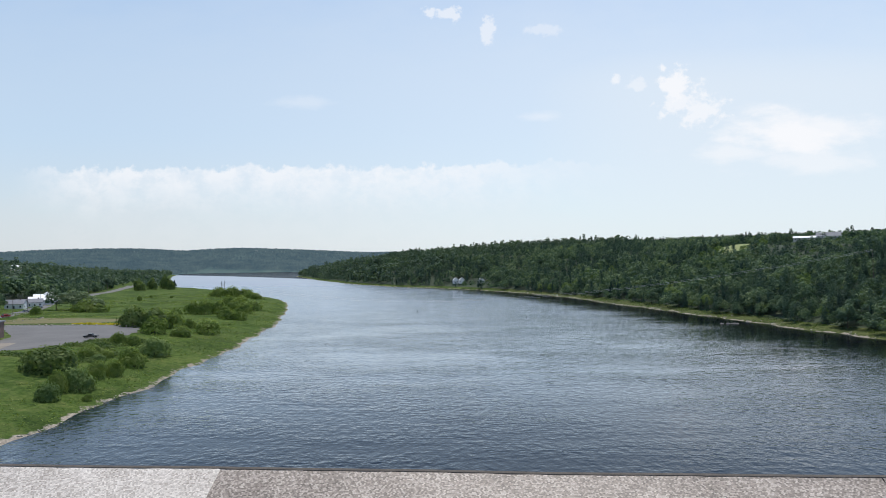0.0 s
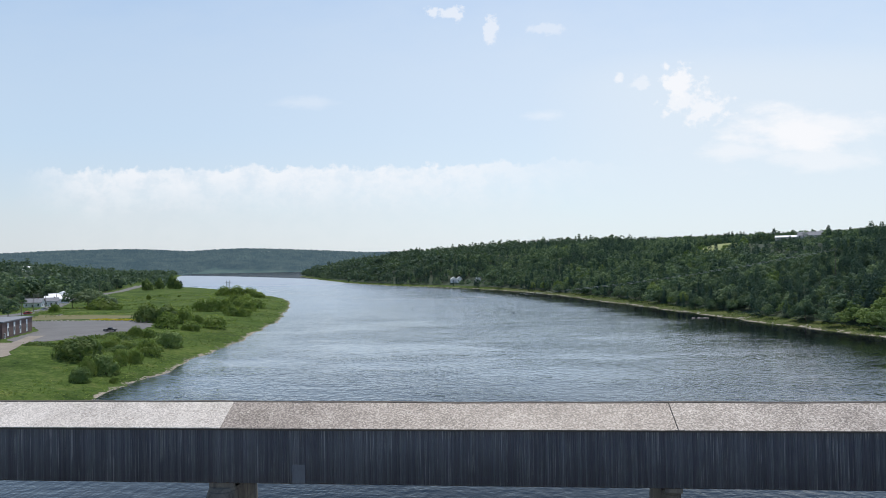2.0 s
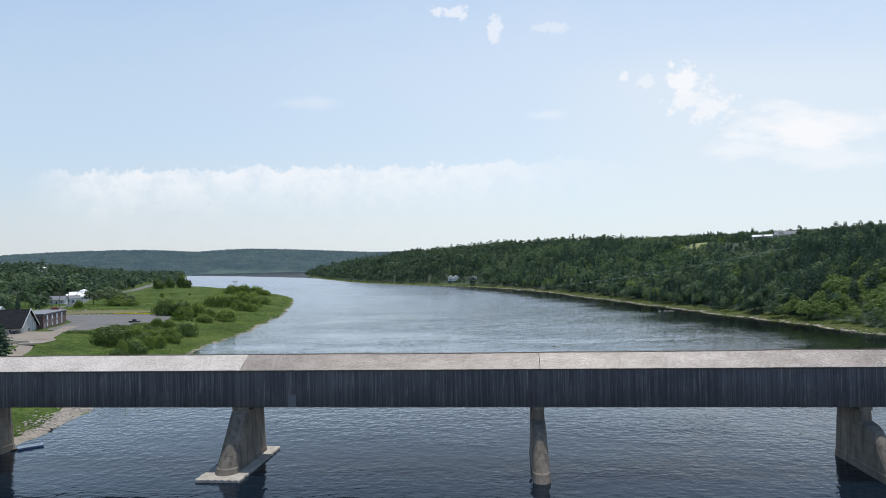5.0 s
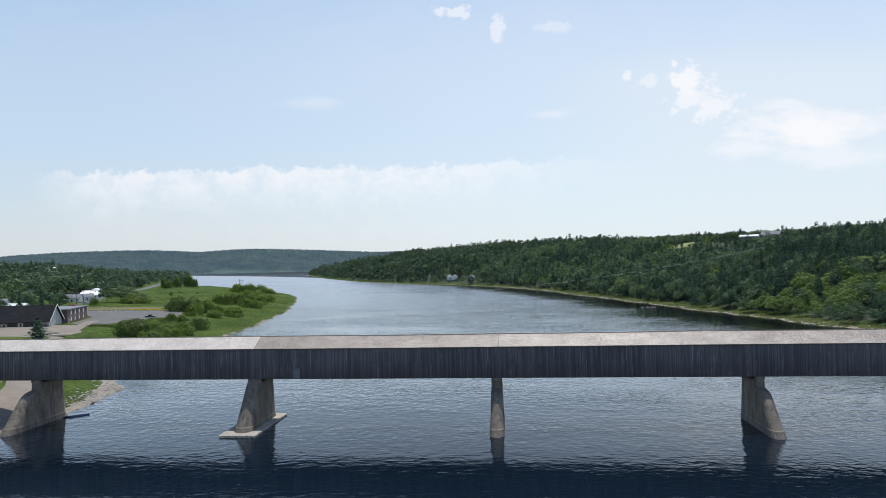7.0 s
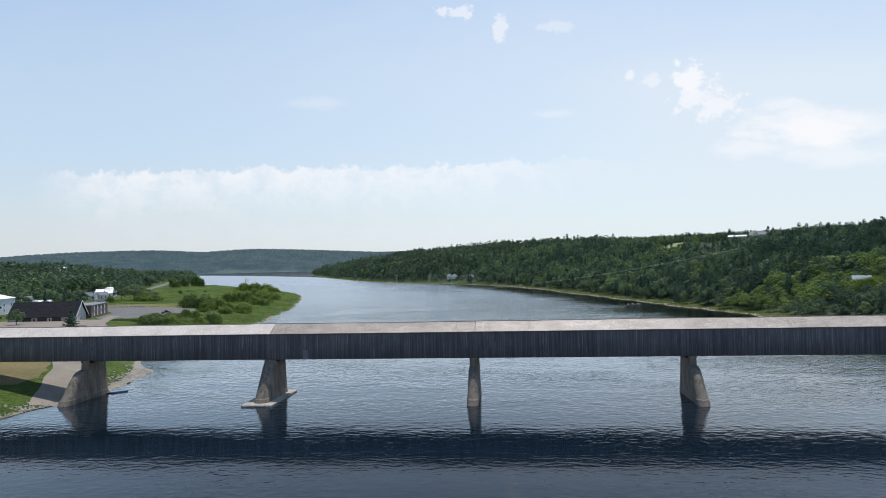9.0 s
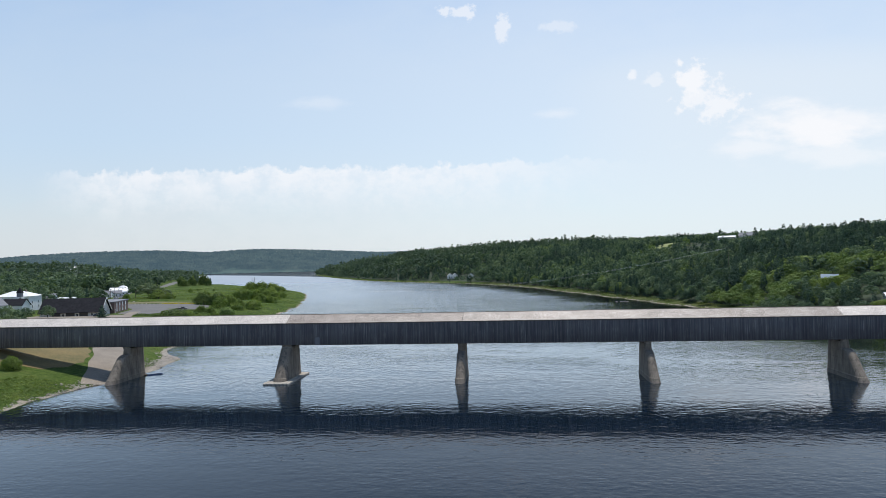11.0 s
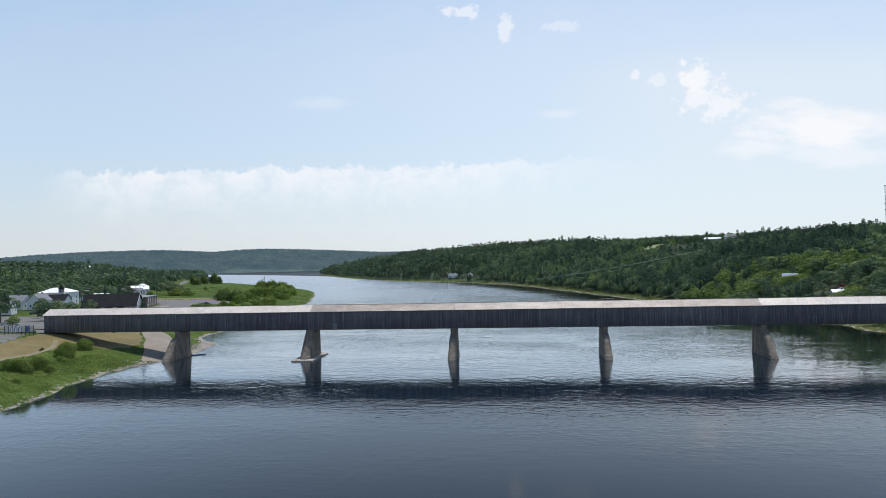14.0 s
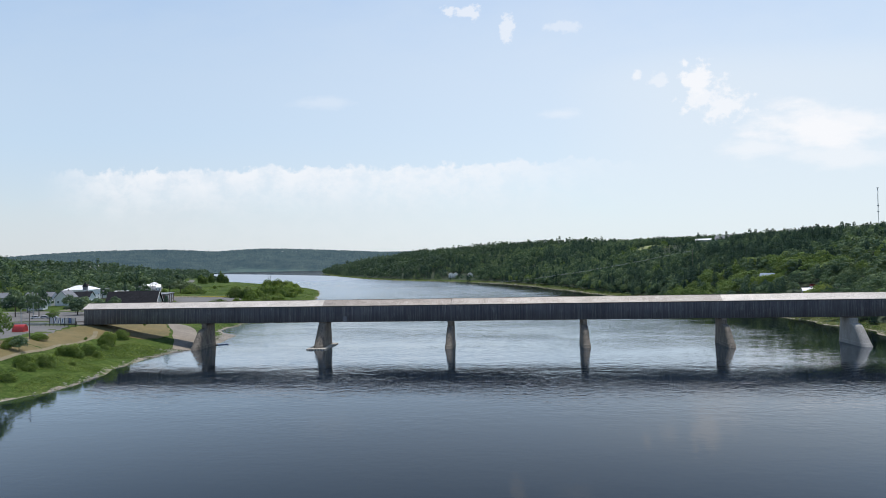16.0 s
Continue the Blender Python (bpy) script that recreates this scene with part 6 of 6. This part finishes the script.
def guard_rail(x0, x1, y, z, label):
    e = thing("guard_rail", (x0, y, z), label, "guard rail", "guard rails of the approach")
    n = int(abs(x1 - x0) / 2.4)
    for i in range(n + 1):
        part("post", boxed((x1 - x0) * i / n - 0.08, (x1 - x0) * i / n + 0.08, -0.08, 0.08, -0.5, 0.85), POLE_WOOD, e)
    for zz in (0.35, 0.68):
        part("rail", boxed(min(0, x1 - x0), max(0, x1 - x0), -0.16, -0.09, zz - 0.13, zz + 0.13, bevel=0.02), STEEL, e)
    return e


guard_rail(-110, -150, -1.6, 10.85, "grey steel guard rail beside the approach road")
guard_rail(-121, -160, -6.5, 10.8, "grey steel guard rail along the lot")
pan = thing("banner_fence", (-118.6, -7.0, 10.65), "low dark fence with blue and white striped panels", "fence")
for i in range(8):
    part("post", boxed(i * 1.75 - 0.08, i * 1.75 + 0.08, -0.08, 0.08, -0.4, 3.6), BLACK_PAINT, pan)
for i in range(7):
    mat = (SILVER_PAINT, WHITE_PAINT, WHITE_PAINT, WHITE_PAINT, SILVER_PAINT, BLUE_PAINT, SILVER_PAINT)[i]
    part("panel", boxed(i * 1.75 + 0.22, i * 1.75 + 1.5, -0.05, 0.05, 1.1, 3.4, bevel=0.015), mat, pan, {WHITE_PAINT: "white panel", BLUE_PAINT: "blue panel"}.get(mat, "grey panel"))
    if mat is WHITE_PAINT:
        part("stripe", loft([[(i * 1.75 + 0.35, -0.06, 1.2), (i * 1.75 + 0.75, -0.06, 1.2), (i * 1.75 + 0.75, -0.056, 1.2), (i * 1.75 + 0.35, -0.056, 1.2)], [(i * 1.75 + 0.95, -0.06, 3.3), (i * 1.75 + 1.35, -0.06, 3.3), (i * 1.75 + 1.35, -0.056, 3.3), (i * 1.75 + 0.95, -0.056, 3.3)]]), BLUE_PAINT, pan)

tank = thing("red_canopy", (-113.4, -30.0, 10.55), "rounded red canopy on the lot", "canopy", rz=8)
part("shell", loft([[(x, 1.6 * math.cos(a), 0.15 + 2.9 * math.sin(a)) for a in [math.pi * i / 12 for i in range(13)]] for x in (-2.3, -2.1, 0, 2.1, 2.3)]), RED, tank)
part("base", boxed(-2.5, 2.5, -1.75, 1.75, -0.3, 0.15), WHITE_PAINT, tank, "pale base")


def utility_pole(x, y, h, label, arms=1, z=None, lamp=False):
    e = thing("street_lamp" if lamp else "utility_pole", (x, y, gz(x, y) if z is None else z), label, "lamp" if lamp else "pole")
    part("shaft", tube([(0, 0, -0.8), (0, 0, h * 0.5), (0, 0, h)], [0.2, 0.16, 0.11], 8), STEEL if lamp else POLE_WOOD, e)
    for i in range(arms):
        part("crossarm", boxed(-1.3, 1.3, -0.07, 0.07, h - 0.7 - i * 0.9, h - 0.55 - i * 0.9), POLE_WOOD, e)
    if lamp:
        part("arm", tube([(0, 0, h - 0.3), (0.8, 0, h + 0.3), (2.0, 0, h + 0.35)], [0.06, 0.05, 0.05], 6), STEEL, e)
        part("lamp_head", boxed(1.7, 2.5, -0.14, 0.14, h + 0.22, h + 0.4, bevel=0.04), STEEL, e)
    return e


utility_pole(-94, -48.6, 10.5, "brown wooden utility pole by the lot")
utility_pole(-128, -12, 8, "grey street lamp at the lot", 0, lamp=True)
utility_pole(-168, 12, 9, "grey curved street lamp by the road", 0, lamp=True)
utility_pole(-212, 88, 9, "grey street lamp in the town", 0, lamp=True)
utility_pole(-150, 22, 8, "grey street lamp by the parked cars", 0, lamp=True)
for x, y in ((-268, 318), (-300, 372), (-330, 425), (-371, 497), (-398, 586), (-434, 676), (-232, 262)):
    utility_pole(x, y, 10, "brown wooden utility pole by the road")
hf = thing("power_line_frame", (-276, 639, gz(-276, 639)), "tall two-legged wooden power line frame on the point", "pylon", rz=-30)
for s in (-1, 1):
    part("leg", tube([(0, s * 2.0, -0.8), (0, s * 2.0, 15.5)], [0.3, 0.22], 8), WEATHERED, hf)
part("crossbeam", boxed(-0.12, 0.12, -4.2, 4.2, 12.6, 13.0), WEATHERED, hf)
for s in (-1, 1):
    part("brace", tube([(0, s * -2.0, 7.5), (0, s * 2.0, 12.4)], 0.1, 5), WEATHERED, hf)
hp = utility_pole(244, 339, 22, "tall wooden power pole in the woods", 1)
for k, off in enumerate((-3.4, 3.4)):
    pts = []
    for i in range(61):
        s = 600 * i / 60
        pts.append((-276 + s * 0.866 + off * 0.5, 639 - s * 0.5 + off * 0.866, 17 - 0.1251 * s + 2.724e-4 * s * s + k * 0.9))
    tagged(part("power_cable", tube(pts, 0.035, 5), simple("cable_metal", (0.66, 0.66, 0.66), (0.78, 0.78, 0.78), 1, 0.35, 5, 0, 0.0) if k == 0 else bpy.data.materials["cable_metal"]), "thin bright power cable slung across the river", "cable", "power cables")

mast = thing("radio_mast", (929, 1341, gz(929, 1341)), "slender lattice radio mast on the hill", "mast")
H = 186 - gz(929, 1341)
for k in range(3):
    a = k * 2.094
    part("leg", tube([(1.0 * math.cos(a), 1.0 * math.sin(a), -1), (0.8 * math.cos(a), 0.8 * math.sin(a), H)], 0.22, 5), STEEL, mast)
bm = bmesh.new()
for i in range(int(H / 4)):
    z = i * 4.0
    for k in range(3):
        a, b = k * 2.094, (k + 1) * 2.094
        for z0, z1 in ((z, z + 4), (z, z)):
            p, q = Vector((math.cos(a), math.sin(a), z0)), Vector((math.cos(b), math.sin(b), z1))
            vs = [bm.verts.new(p + Vector((0, 0, -0.1))), bm.verts.new(q + Vector((0, 0, -0.1))), bm.verts.new(q + Vector((0, 0, 0.1))), bm.verts.new(p + Vector((0, 0, 0.1)))]
            bm.faces.new(vs)
part("lattice", bm, STEEL, mast)
for z in (0.99, 0.62, 0.5):
    part("antenna", boxed(-2.2, 2.2, -0.4, 0.4, H * z - 1.0, H * z + 1.0), STEEL, mast)

def lumber_stack(x, y, rz, rows, tiers, length):
    """Squared timbers piled on two bearers."""
    e = thing("lumber_stack", (x, y, gz(x, y) + 0.1), "low stack of pale sawn timbers on the yard", "lumber", "stacks of timber on the yard", rz=rz)
    for b in (-length * 0.32, length * 0.32):
        part("bearer", boxed(b - 0.1, b + 0.1, 0, rows * 0.34, 0, 0.16), TIMBER, e)
    beam = boxed(-length / 2, length / 2, 0.02, 0.31, 0, 0.28, bevel=0.02)
    first = part("timber", beam, SAWN, e)
    first.location = (0, 0, 0.16)
    for t in range(tiers):
        for r in range(rows - t):
            if t or r:
                o = part_mesh("timber", first.data, None, e)
                o.location = (random.uniform(-0.25, 0.25), 0.34 * r + 0.17 * t, 0.16 + 0.29 * t)
    return e


SAWN = simple("sawn_timber", (0.38, 0.33, 0.25), (0.56, 0.50, 0.41), 0.6, 0.8, 6, 0.005)
random.seed(9)
for x, y, rz, rows, tiers, length in ((-133.5, 113, 20, 5, 3, 5.5), (-128.5, 110, 8, 6, 2, 6.0), (-139, 111.5, 28, 4, 2, 4.5)):
    lumber_stack(x, y, rz, rows, tiers, length)

# ---- on the water ----
DOCK = simple("dock_planks", (0.11, 0.15, 0.20), (0.20, 0.26, 0.33), 1.0, 0.7, 6, 0.0)
raft = thing("floating_dock", (-46.9, 9.4, 0.0), "small blue-grey floating dock at the water's edge", "dock", rz=42)
part("float", boxed(-2.6, 1.95, -1.1, 1.1, -0.2, 0.28, bevel=0.06), BLUE_PAINT, raft)
for i in range(7):
    part("plank", boxed(-2.6 + i * 0.65, -1.99 + i * 0.65, -1.15, 1.15, 0.29, 0.36), DOCK, raft)
part("gangway", boxed(-5.2, -2.65, -0.6, 0.6, 0.1, 0.3, bevel=0.03), TIMBER, raft)
for x, y in ((-33, 430), (46, 375)):
    b = thing("river_buoy", (x, y, 0), "small dark buoy floating on the river", "buoy")
    part("float", tube([(0, 0, -0.4), (0, 0, 0.1), (0, 0, 0.7), (0, 0, 1.3)], [0.3, 0.45, 0.35, 0.1], 10), BLACK_PAINT, b)
